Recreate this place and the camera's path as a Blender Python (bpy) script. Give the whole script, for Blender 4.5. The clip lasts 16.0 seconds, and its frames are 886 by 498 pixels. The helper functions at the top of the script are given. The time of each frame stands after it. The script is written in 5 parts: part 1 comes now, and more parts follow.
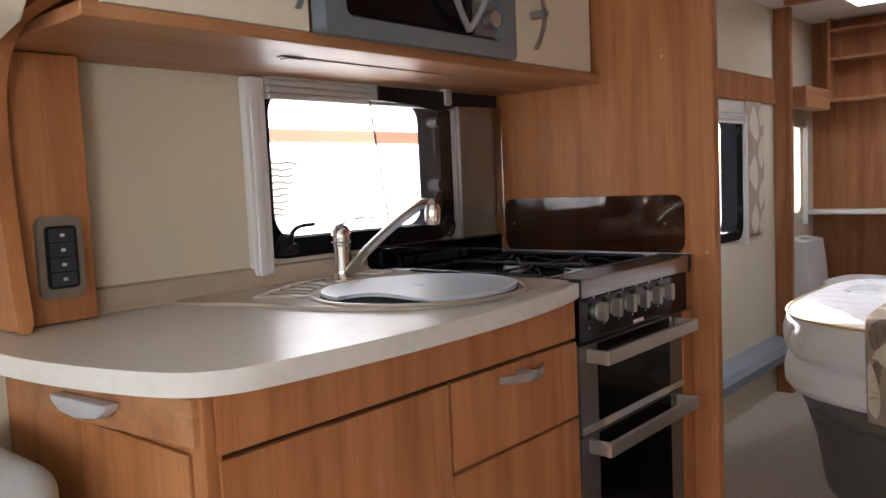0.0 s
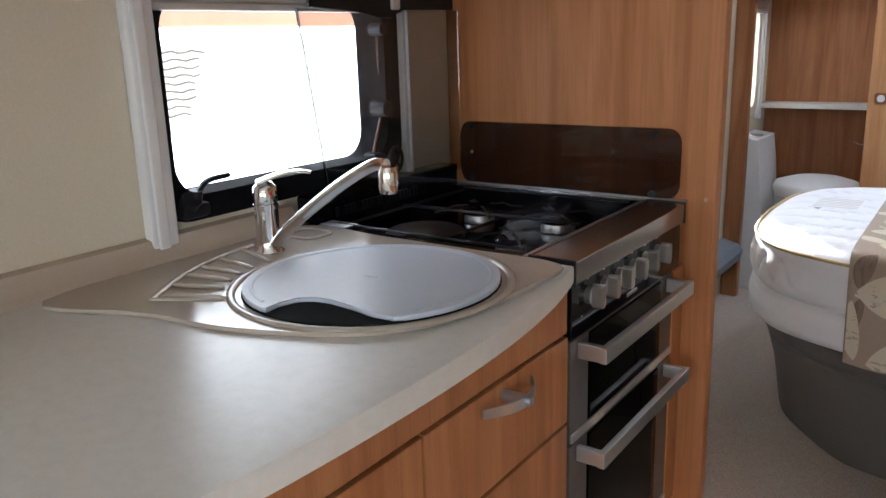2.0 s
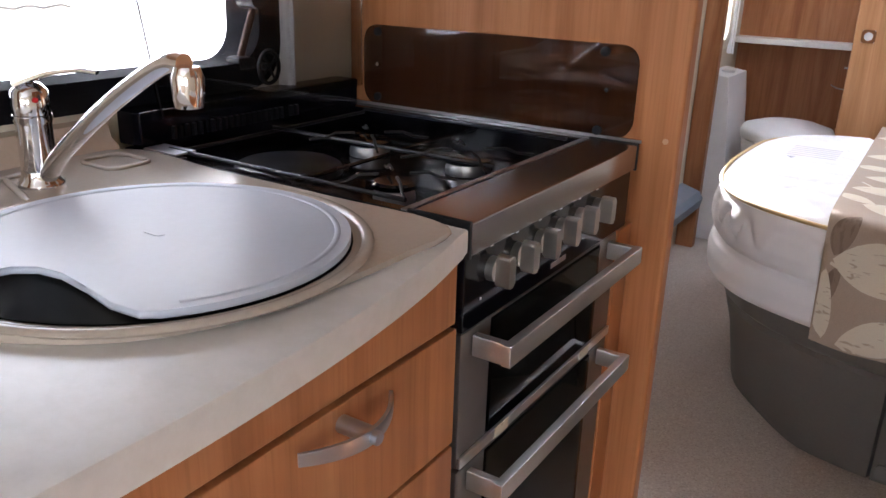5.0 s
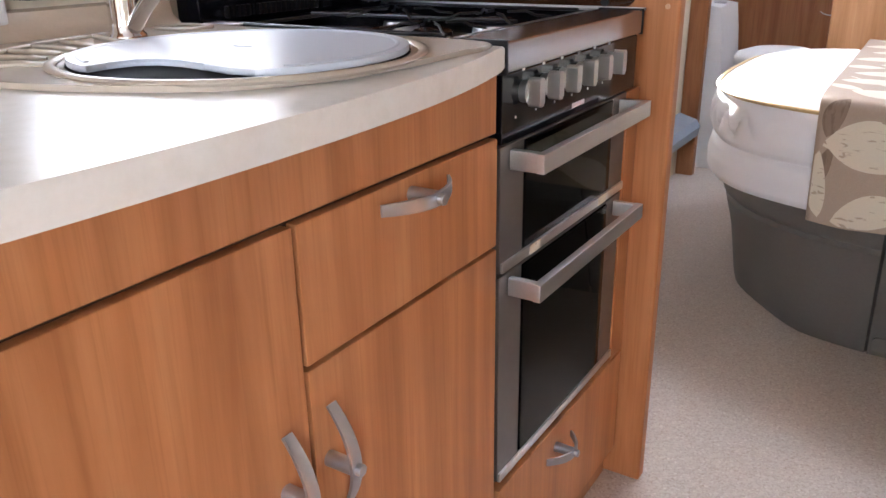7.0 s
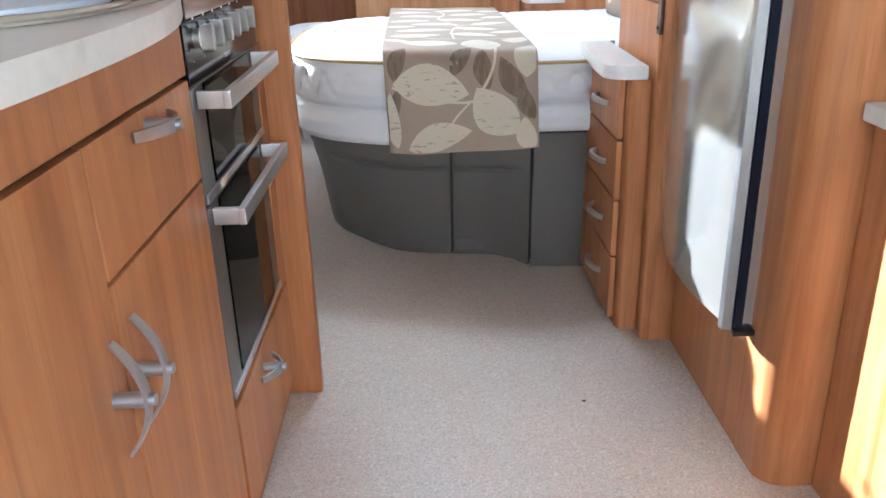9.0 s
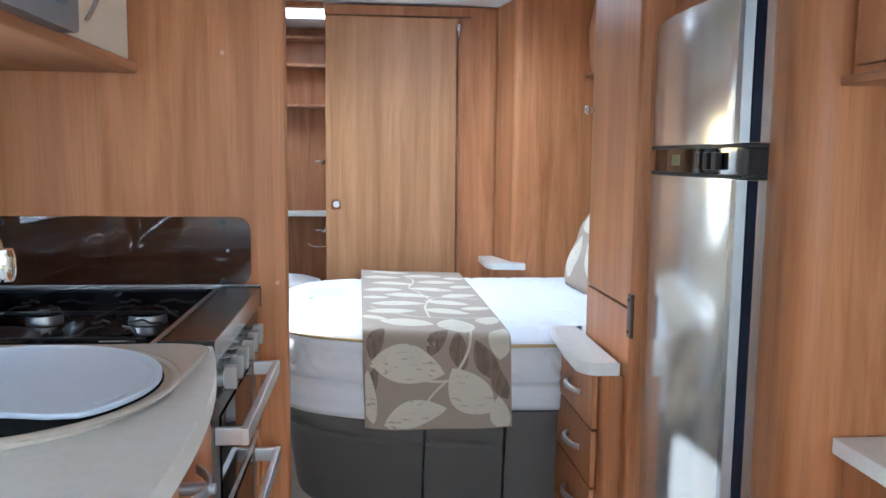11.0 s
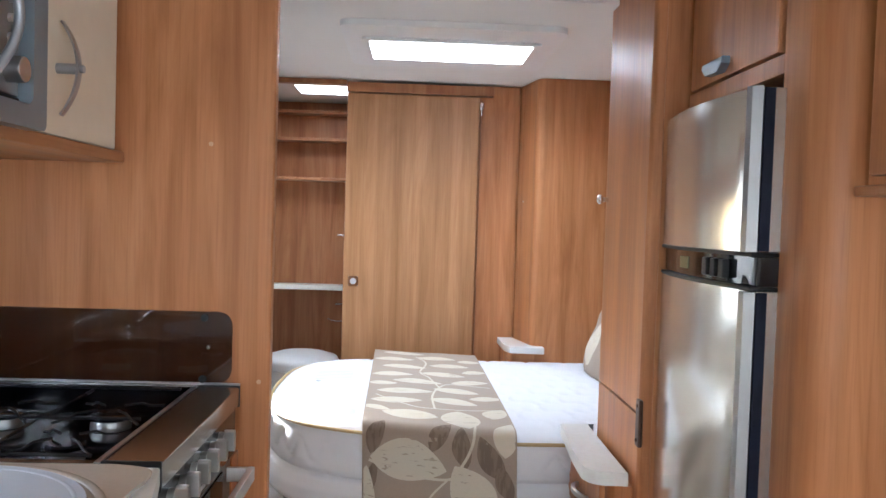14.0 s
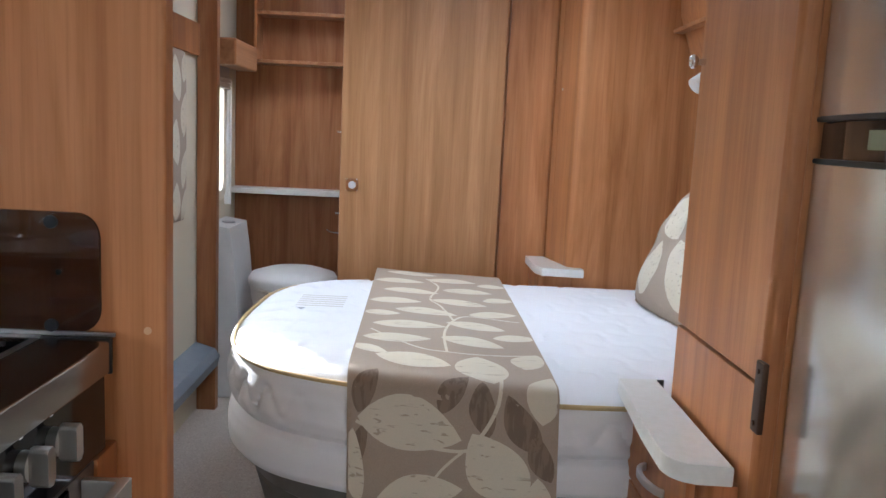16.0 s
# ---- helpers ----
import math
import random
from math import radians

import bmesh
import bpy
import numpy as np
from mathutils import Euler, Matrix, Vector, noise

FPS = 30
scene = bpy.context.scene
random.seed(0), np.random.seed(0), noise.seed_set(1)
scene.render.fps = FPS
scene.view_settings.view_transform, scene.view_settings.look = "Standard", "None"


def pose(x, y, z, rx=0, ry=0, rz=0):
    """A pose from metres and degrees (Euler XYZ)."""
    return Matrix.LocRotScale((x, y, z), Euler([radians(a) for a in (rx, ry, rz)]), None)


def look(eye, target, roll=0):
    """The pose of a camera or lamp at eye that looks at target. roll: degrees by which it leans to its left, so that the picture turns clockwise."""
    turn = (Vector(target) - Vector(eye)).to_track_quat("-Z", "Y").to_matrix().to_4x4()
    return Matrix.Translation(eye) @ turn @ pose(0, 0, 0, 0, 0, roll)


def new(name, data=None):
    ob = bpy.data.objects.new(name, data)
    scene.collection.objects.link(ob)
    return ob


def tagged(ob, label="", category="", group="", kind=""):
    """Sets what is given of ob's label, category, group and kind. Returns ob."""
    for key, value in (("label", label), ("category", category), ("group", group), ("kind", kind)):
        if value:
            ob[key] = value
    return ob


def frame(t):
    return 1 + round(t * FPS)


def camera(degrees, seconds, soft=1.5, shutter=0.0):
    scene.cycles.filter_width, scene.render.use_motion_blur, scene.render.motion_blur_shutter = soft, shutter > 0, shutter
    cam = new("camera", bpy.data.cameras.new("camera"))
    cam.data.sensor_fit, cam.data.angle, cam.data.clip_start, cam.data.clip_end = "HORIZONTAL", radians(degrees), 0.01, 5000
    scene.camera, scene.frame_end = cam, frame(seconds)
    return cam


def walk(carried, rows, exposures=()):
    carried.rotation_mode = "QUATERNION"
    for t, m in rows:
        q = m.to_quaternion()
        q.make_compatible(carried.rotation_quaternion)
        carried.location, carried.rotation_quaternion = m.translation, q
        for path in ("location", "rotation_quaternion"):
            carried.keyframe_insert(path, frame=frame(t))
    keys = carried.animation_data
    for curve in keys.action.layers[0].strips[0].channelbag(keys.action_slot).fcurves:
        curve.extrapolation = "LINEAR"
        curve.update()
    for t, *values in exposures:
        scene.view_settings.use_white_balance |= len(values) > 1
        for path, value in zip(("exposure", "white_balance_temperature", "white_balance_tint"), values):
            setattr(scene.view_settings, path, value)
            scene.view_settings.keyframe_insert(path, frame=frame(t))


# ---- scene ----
cam = camera(58.0, 16.0)
PATH = [
    (0, (-0.146, 0.311, 1.156), (-1.451, 1.818, 0.992), -2.6),
    (0.5, (-0.287, 0.410, 1.144), (-1.476, 2.003, 0.922), -1.8),
    (1, (-0.405, 0.501, 1.151), (-1.598, 2.068, 0.804), -1.4),
    (1.5, (-0.421, 0.513, 1.252), (-1.569, 2.094, 0.824), -1.9),
    (2, (-0.428, 0.563, 1.29), (-1.551, 2.138, 0.783), -1.8),
    (2.5, (-0.466, 0.651, 1.274), (-1.564, 2.225, 0.712), -1.5),
    (3, (-0.547, 0.77, 1.264), (-1.635, 2.336, 0.662), -1.2),
    (5.5, (-0.527, 0.939, 1.184), (-1.53, 2.524, 0.49), 1.9),
    (6, (-0.484, 0.888, 1.145), (-1.491, 2.462, 0.433), 1.4),
    (6.5, (-0.477, 0.824, 1.115), (-1.491, 2.39, 0.396), 0.4),
    (7, (-0.477, 0.743, 1.078), (-1.476, 2.316, 0.354), -0.9),
    (7.5, (-0.531, 0.66, 1.063), (-1.279, 2.352, 0.302), -1.4),
    (8, (-0.608, 0.555, 1.052), (-0.887, 2.362, 0.241), 0.9),
    (8.5, (-0.616, 0.49, 1.044), (-0.713, 2.335, 0.276), -0.3),
    (9, (-0.608, 0.476, 1.032), (-0.582, 2.331, 0.286), -1.7),
    (9.5, (-0.669, 0.485, 1.081), (-0.5, 2.33, 0.328), -1.2),
    (10, (-0.696, 0.475, 1.149), (-0.484, 2.379, 0.575), 0.2),
    (12.5, (-0.716, 0.427, 1.332), (-0.601, 2.423, 1.273), 1.2),
    (13, (-0.691, 0.418, 1.37), (-0.595, 2.415, 1.337), 1.2),
    (13.5, (-0.658, 0.444, 1.347), (-0.571, 2.442, 1.317), 1.9),
    (14, (-0.61, 0.537, 1.299), (-0.528, 2.534, 1.228), 1.8),
    (14.5, (-0.627, 0.716, 1.259), (-0.548, 2.705, 1.066), 1.5),
    (15, (-0.644, 0.897, 1.244), (-0.569, 2.886, 1.052), 1.2),
    (15.5, (-0.609, 1.065, 1.223), (-0.54, 3.051, 0.997), 2.0),
    (16, (-0.579, 1.206, 1.214), (-0.535, 3.185, 0.928), 2.7),
]
EXPOSURES = [(0.0, 1.9, 6200, 15), (1.0, 2.15, 5850, 14), (1.5, 2.0, 5800, 11), (3.0, 2.0, 5550, 9), (5.5, 2.5, 5900, 19), (7.0, 2.9, 5800, 16), (9.0, 2.95, 5200, 6), (10.0, 2.8, 4750, 3), (12.5, 2.5, 5350, 8), (14.0, 2.55, 5450, 9), (16.0, 2.1, 5550, 9)]
walk(cam, [(t, look(eye, target, roll)) for t, eye, target, roll in PATH], EXPOSURES)

# ---------------------------------------------------------------- light
world = bpy.data.worlds.new("sky")
scene.world = world
world.use_nodes = True
wn = world.node_tree
sky = wn.nodes.new("ShaderNodeTexSky")
sky.sky_type = "NISHITA"
sky.sun_disc = False
sky.sun_elevation = radians(17)
sky.sun_rotation = radians(-39)
sky.air_density, sky.dust_density = 1.0, 2.5
wn.nodes["Background"].inputs["Strength"].default_value = 0.15
wn.links.new(sky.outputs[0], wn.nodes["Background"].inputs["Color"])

sun = new("sun", bpy.data.lights.new("sun", "SUN"))
sun.data.energy, sun.data.angle, sun.data.color = 5.0, radians(0.6), (1.0, 0.94, 0.86)
sun.matrix_world = look((-6.0, 9.0, 5.0), (-6.0 + 1.0, 9.0 - 1.23, 5.0 - 0.48))


def window_light(name, eye, target, w, h, power, colour=(0.88, 0.95, 1.0)):
    ob = new(name, bpy.data.lights.new(name, "AREA"))
    ob.data.shape, ob.data.size, ob.data.size_y = "RECTANGLE", w, h
    ob.data.energy, ob.data.color = power, colour
    ob.matrix_world = look(eye, target)
    return ob


window_light("daylight_rooflight", (-0.485, 3.515, 2.035), (-0.485, 3.516, 0.0), 0.30, 0.56, 3.5)
window_light("daylight_front_window", (-0.40, -2.36, 1.25), (-0.40, 0.0, 1.15), 1.6, 0.62, 3.1, (1.0, 0.97, 0.93))
window_light("daylight_lounge_window", (0.78, -1.0, 1.2), (0.0, -1.0, 1.1), 1.0, 0.55, 4.0, (1.0, 0.97, 0.93))
window_light("daylight_lounge_window_opposite", (-1.60, -1.0, 1.2), (0.0, -1.0, 1.1), 1.0, 0.55, 1.8, (1.0, 0.97, 0.93))

# ---------------------------------------------------------------- mesh helpers


def thing(name, x=0.0, y=0.0, z=0.0, label="", category="", group="", kind=""):
    ob = new(name)
    ob.location = (x, y, z)
    ob.empty_display_size = 0.1
    return tagged(ob, label, category, group, kind)


def finish(bm, name, material, smooth=0.6):
    bmesh.ops.recalc_face_normals(bm, faces=bm.faces[:])
    for f in bm.faces:
        f.smooth = True
    me = bpy.data.meshes.new(name)
    bm.to_mesh(me)
    bm.free()
    if material:
        me.materials.append(material)
    me.set_sharp_from_angle(angle=smooth)
    return me


def even_shading(ob):
    """Keeps broad faces flat beside their rounded edges."""
    if len(ob.data.polygons) < 2500:
        m = ob.modifiers.new("weighted_normals", "WEIGHTED_NORMAL")
        m.mode, m.weight, m.keep_sharp = "FACE_AREA", 50, True
    return ob


def part(name, bm, material, parent, label="", smooth=0.6):
    """Links a bmesh, made in the world's metres, as one mesh under a thing or a part."""
    me = finish(bm, name, material, smooth)
    ob = new(name, me)
    root = parent
    shift = Vector((0, 0, 0))
    while root:
        shift += root.location
        root = root.parent
    me.transform(Matrix.Translation(-shift))
    ob.parent = parent
    if label:
        ob["label"] = label
    return even_shading(ob)


def solid(name, bm, material, label="", category="", group="", kind="", smooth=0.6):
    """A thing that is one mesh, with its origin at its base."""
    me = finish(bm, name, material, smooth)
    lo = Vector([min(v.co[i] for v in me.vertices) for i in range(3)])
    hi = Vector([max(v.co[i] for v in me.vertices) for i in range(3)])
    at = Vector(((lo.x + hi.x) / 2, (lo.y + hi.y) / 2, lo.z))
    me.transform(Matrix.Translation(-at))
    ob = new(name, me)
    ob.location = at
    even_shading(ob)
    return tagged(ob, label, category, group, kind)


def bevelled(bm, verts, bevel, segments=2):
    if bevel > 0:
        edges = {e for v in verts for e in v.link_edges}
        bmesh.ops.bevel(bm, geom=list(edges), offset=bevel, segments=segments, profile=0.5, affect="EDGES", clamp_overlap=True)


def box(x0, x1, y0, y1, z0, z1, bevel=0.0, bm=None, segments=2):
    bm = bm or bmesh.new()
    m = Matrix.LocRotScale(((x0 + x1) / 2, (y0 + y1) / 2, (z0 + z1) / 2), None, (abs(x1 - x0), abs(y1 - y0), abs(z1 - z0)))
    made = bmesh.ops.create_cube(bm, size=1.0, matrix=m)["verts"]
    bevelled(bm, made, bevel, segments)
    return bm


def prism(points, axis, a, b, bevel=0.0, bm=None, segments=2):
    """A polygon drawn on the plane across an axis and carried along it from a to b."""
    bm = bm or bmesh.new()

    def at(p, c):
        return {"x": (c, p[0], p[1]), "y": (p[0], c, p[1]), "z": (p[0], p[1], c)}[axis]
    lower = [bm.verts.new(at(p, a)) for p in points]
    upper = [bm.verts.new(at(p, b)) for p in points]
    n = len(points)
    f0, f1 = bm.faces.new(lower), bm.faces.new(upper[::-1])
    for i in range(n):
        bm.faces.new((lower[i], lower[(i + 1) % n], upper[(i + 1) % n], upper[i]))
    if bevel > 0:
        edges = set(f0.edges) | set(f1.edges)
        bmesh.ops.bevel(bm, geom=list(edges), offset=bevel, segments=segments, profile=0.5, affect="EDGES", clamp_overlap=True)
    return bm


def cylinder(p, q, r, r2=None, n=20, bm=None, cap=True, bevel=0.0):
    bm = bm or bmesh.new()
    p, q = Vector(p), Vector(q)
    m = Matrix.Translation((p + q) / 2) @ (q - p).to_track_quat("Z", "Y").to_matrix().to_4x4()
    made = bmesh.ops.create_cone(bm, cap_ends=cap, cap_tris=False, segments=n, radius1=r, radius2=r if r2 is None else r2, depth=(q - p).length, matrix=m)["verts"]
    if bevel > 0:
        made = set(made)
        edges = [e for e in bm.edges if e.verts[0] in made and e.verts[1] in made and any(len(f.verts) > 4 for f in e.link_faces)]
        bmesh.ops.bevel(bm, geom=edges, offset=bevel, segments=2, profile=0.5, affect="EDGES", clamp_overlap=True)
    return bm


def sweep(path, section, bm=None, up=(0, 0, 1), scales=None, closed=False):
    """A flat section (a list of (side, up) pairs) carried along a line of points."""
    bm = bm or bmesh.new()
    path = [Vector(p) for p in path]
    up = Vector(up)
    rings = []
    n = len(path)
    for i, p in enumerate(path):
        a = path[(i - 1) % n] if closed or i else p
        b = path[(i + 1) % n] if closed or i < n - 1 else p
        ahead = (b - a).normalized()
        side = ahead.cross(up)
        side = side.normalized() if side.length > 1e-6 else Vector((1, 0, 0))
        over = side.cross(ahead).normalized()
        k = scales[i] if scales else 1.0
        rings.append([bm.verts.new(p + side * s * k + over * u * k) for s, u in section])
    m = len(section)
    for i in range(n if closed else n - 1):
        r0, r1 = rings[i], rings[(i + 1) % n]
        for j in range(m):
            bm.faces.new((r0[j], r0[(j + 1) % m], r1[(j + 1) % m], r1[j]))
    if not closed:
        bm.faces.new(rings[0][::-1])
        bm.faces.new(rings[-1])
    return bm


def ring_section(r, n=10, squash=1.0):
    return [(r * math.cos(2 * math.pi * i / n), squash * r * math.sin(2 * math.pi * i / n)) for i in range(n)]


def flat_section(w, h, r=0.15):
    c = [(-.5, -.5 + r), (-.5 + r, -.5), (.5 - r, -.5), (.5, -.5 + r), (.5, .5 - r), (.5 - r, .5), (-.5 + r, .5), (-.5, .5 - r)]
    return [(a * w, b * h) for a, b in c]


def lathe(profile, centre, n=32, bm=None):
    """(radius, height) pairs turned about an upright line."""
    bm = bm or bmesh.new()
    cx, cy, cz = centre
    rings = []
    for r, z in profile:
        if r < 1e-5:
            rings.append([bm.verts.new((cx, cy, cz + z))])
        else:
            rings.append([bm.verts.new((cx + r * math.cos(2 * math.pi * i / n), cy + r * math.sin(2 * math.pi * i / n), cz + z)) for i in range(n)])
    for a, b in zip(rings, rings[1:]):
        for i in range(n):
            j = (i + 1) % n
            if len(a) == 1 and len(b) == 1:
                continue
            if len(a) == 1:
                bm.faces.new((a[0], b[i], b[j]))
            elif len(b) == 1:
                bm.faces.new((a[i], b[0], a[j]))
            else:
                bm.faces.new((a[i], b[i], b[j], a[j]))
    return bm


def smooth_line(points, steps=6, closed=False):
    """A curve through the points."""
    pts = [Vector(p) for p in points]
    n = len(pts)
    out = []
    for i in range(n if closed else n - 1):
        p0 = pts[(i - 1) % n] if closed or i else pts[0]
        p1, p2 = pts[i], pts[(i + 1) % n]
        p3 = pts[(i + 2) % n] if closed or i + 2 < n else pts[-1]
        for s in range(steps):
            t = s / steps
            out.append(0.5 * (2 * p1 + (p2 - p0) * t + (2 * p0 - 5 * p1 + 4 * p2 - p3) * t * t + (3 * p1 - p0 - 3 * p2 + p3) * t ** 3))
    if not closed:
        out.append(pts[-1])
    return out


def rounded(x0, x1, y0, y1, r, n=6):
    """A rectangle with round corners, as a list of points."""
    out = []
    for cx, cy, a in ((x1 - r, y1 - r, 0), (x0 + r, y1 - r, 90), (x0 + r, y0 + r, 180), (x1 - r, y0 + r, 270)):
        for i in range(n + 1):
            t = radians(a + 90 * i / n)
            out.append((cx + r * math.cos(t), cy + r * math.sin(t)))
    return out


def frame_of(outer, inner, axis, a, b, bm=None):
    """A frame between two outlines with as many points, carried along an axis."""
    bm = bm or bmesh.new()

    def at(p, c):
        return {"x": (c, p[0], p[1]), "y": (p[0], c, p[1]), "z": (p[0], p[1], c)}[axis]
    o0, o1 = [bm.verts.new(at(p, a)) for p in outer], [bm.verts.new(at(p, b)) for p in outer]
    i0, i1 = [bm.verts.new(at(p, a)) for p in inner], [bm.verts.new(at(p, b)) for p in inner]
    n = len(outer)
    for i in range(n):
        j = (i + 1) % n
        for q in ((o0[i], o0[j], o1[j], o1[i]), (i0[j], i0[i], i1[i], i1[j]), (o0[j], o0[i], i0[i], i0[j]), (o1[i], o1[j], i1[j], i1[i])):
            bm.faces.new(q)
    return bm


# ---------------------------------------------------------------- materials


class Nodes:
    """Short names for building a node material."""

    def __init__(self, name, rough=0.5, metal=0.0, spec=0.5):
        self.m = bpy.data.materials.new(name)
        self.m.use_nodes = True
        self.t = self.m.node_tree
        self.b = self.t.nodes["Principled BSDF"]
        self.b.inputs["Roughness"].default_value = rough
        self.b.inputs["Metallic"].default_value = metal
        self.b.inputs["Specular IOR Level"].default_value = spec

    def node(self, kind, **values):
        n = self.t.nodes.new(kind)
        for k, v in values.items():
            n.inputs[k.replace("_", " ")].default_value = v
        return n

    def link(self, a, b):
        self.t.links.new(a, b)

    def coords(self, scale=(1, 1, 1), turn=(0, 0, 0), island=False):
        """Places on the thing itself, in metres."""
        c = self.t.nodes.new("ShaderNodeTexCoord")
        m = self.t.nodes.new("ShaderNodeMapping")
        m.inputs["Scale"].default_value = scale
        m.inputs["Rotation"].default_value = turn
        self.link(c.outputs["Object"], m.inputs["Vector"])
        info = self.t.nodes.new("ShaderNodeObjectInfo")
        r = self.t.nodes.new("ShaderNodeMath")
        r.operation = "MULTIPLY"
        r.inputs[1].default_value = 7.0
        self.link(info.outputs["Random"], r.inputs[0])
        self.link(r.outputs[0], m.inputs["Location"])
        return m.outputs[0]

    def noise(self, vec, scale, detail=4, rough=0.55, distortion=0.0):
        n = self.node("ShaderNodeTexNoise", Scale=scale, Detail=detail, Roughness=rough, Distortion=distortion)
        self.link(vec, n.inputs["Vector"])
        return n.outputs["Fac"]

    def ramp(self, fac, stops):
        n = self.t.nodes.new("ShaderNodeValToRGB")
        e = n.color_ramp.elements
        while len(e) < len(stops):
            e.new(0.5)
        for s, (p, c) in zip(e, stops):
            s.position, s.color = p, (*c, 1)
        self.link(fac, n.inputs[0])
        return n.outputs[0]

    def mix(self, a, b, fac, kind="MIX"):
        n = self.t.nodes.new("ShaderNodeMix")
        n.data_type, n.blend_type = "RGBA", kind
        for i, v in ((0, fac), (6, a), (7, b)):
            if isinstance(v, (int, float)):
                n.inputs[i].default_value = v
            elif isinstance(v, tuple):
                n.inputs[i].default_value = (*v, 1)
            else:
                self.link(v, n.inputs[i])
        return n.outputs[2]

    def remap(self, fac, a, b, lo=0.0, hi=1.0):
        n = self.t.nodes.new("ShaderNodeMapRange")
        n.inputs[1].default_value, n.inputs[2].default_value = lo, hi
        n.inputs[3].default_value, n.inputs[4].default_value = a, b
        self.link(fac, n.inputs[0])
        return n.outputs[0]

    def bump(self, height, distance=0.001, strength=0.5):
        n = self.node("ShaderNodeBump", Strength=strength, Distance=distance)
        self.link(height, n.inputs["Height"])
        self.link(n.outputs[0], self.b.inputs["Normal"])

    def colour(self, c):
        if isinstance(c, tuple):
            self.b.inputs["Base Color"].default_value = (*c, 1)
        else:
            self.link(c, self.b.inputs["Base Color"])

    def rough(self, r):
        if isinstance(r, float):
            self.b.inputs["Roughness"].default_value = r
        else:
            self.link(r, self.b.inputs["Roughness"])


def wood_material(name, dark, mid, light, along="z", rough=0.38):
    k = Nodes(name, rough, 0.0, 0.28)
    fine = {"z": (1, 1, 0.022), "y": (1, 0.022, 1), "x": (0.022, 1, 1)}[along]
    wide = {"z": (1, 1, 0.10), "y": (1, 0.10, 1), "x": (0.10, 1, 1)}[along]
    v = k.coords(fine)
    u = k.coords(wide)
    grain = k.noise(v, 210, 5, 0.6)
    broad = k.noise(u, 9, 5, 0.6, 2.2)
    streak = k.noise(v, 46, 3, 0.5, 0.4)
    base = k.ramp(broad, [(0.30, dark), (0.5, mid), (0.72, light)])
    band = k.noise(v, 15, 3, 0.5, 0.3)
    lines = k.ramp(streak, [(0.36, (0.62, 0.55, 0.48)), (0.52, (1, 1, 1)), (0.7, (1.0, 1.0, 1.0))])
    pores = k.ramp(grain, [(0.32, (0.62, 0.56, 0.50)), (0.5, (1, 1, 1))])
    strips = k.ramp(band, [(0.34, (0.80, 0.76, 0.72)), (0.47, (0.98, 0.97, 0.96)), (0.53, (1, 1, 1)), (0.66, (1.12, 1.15, 1.20))])
    c = k.mix(base, strips, 0.85, "MULTIPLY")
    c = k.mix(c, lines, 0.26, "MULTIPLY")
    c = k.mix(c, pores, 0.34, "MULTIPLY")
    k.colour(c)
    k.rough(k.remap(broad, rough - 0.05, rough + 0.09, 0.3, 0.7))
    k.bump(grain, 0.0004, 0.25)
    return k.m


WOOD = wood_material("pear_wood_laminate", (0.36, 0.142, 0.050), (0.44, 0.187, 0.072), (0.51, 0.236, 0.099))
WOOD_TAN = wood_material("tan_wood_laminate", (0.33, 0.158, 0.064), (0.40, 0.198, 0.084), (0.46, 0.245, 0.115))
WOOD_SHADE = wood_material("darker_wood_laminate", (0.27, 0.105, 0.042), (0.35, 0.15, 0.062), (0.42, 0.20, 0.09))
WOOD_FLAT = wood_material("pear_wood_lengthways", (0.33, 0.145, 0.062), (0.42, 0.20, 0.092), (0.50, 0.26, 0.13), along="y")


def plain(name, colour, rough, metal=0.0, vary=0.06, size=30, bump=0.0, spec=0.5):
    k = Nodes(name, rough, metal, spec)
    v = k.coords()
    n = k.noise(v, size, 5, 0.6)
    big = k.noise(v, 2.2, 3, 0.5)
    lo = tuple(max(0, c * (1 - vary)) for c in colour)
    hi = tuple(min(1, c * (1 + vary)) for c in colour)
    c = k.ramp(n, [(0.3, lo), (0.7, hi)])
    c = k.mix(c, k.ramp(big, [(0.3, (0.93, 0.93, 0.93)), (0.7, (1, 1, 1))]), 0.7, "MULTIPLY")
    k.colour(c)
    k.rough(k.remap(big, max(0.02, rough * 0.85), min(1, rough * 1.2), 0.3, 0.7))
    if bump:
        k.bump(n, bump, 0.5)
    return k.m


CREAM_WALL = plain("cream_wallboard", (0.70, 0.63, 0.49), 0.62, vary=0.05, size=260, bump=0.0004)
CREAM_DOOR = plain("cream_gloss_laminate", (0.82, 0.76, 0.63), 0.40, vary=0.02, spec=0.25)
CEILING = plain("white_ceiling_board", (0.80, 0.79, 0.76), 0.6, vary=0.03, size=240, bump=0.0003)
WHITE_PLASTIC = plain("white_plastic", (0.78, 0.78, 0.77), 0.35, vary=0.02)
GREY_TRIM = plain("warm_grey_trim", (0.56, 0.53, 0.49), 0.4, vary=0.03)
TAUPE = plain("taupe_composite", (0.50, 0.42, 0.33), 0.21, vary=0.03, size=200)
SINK = plain("champagne_sink_composite", (0.46, 0.40, 0.33), 0.18, vary=0.03, size=180)
LID = plain("pale_grey_lid_plastic", (0.58, 0.635, 0.72), 0.42, vary=0.02, size=90)
BLACK = plain("black_plastic", (0.010, 0.010, 0.011), 0.45, vary=0.1, spec=0.3)
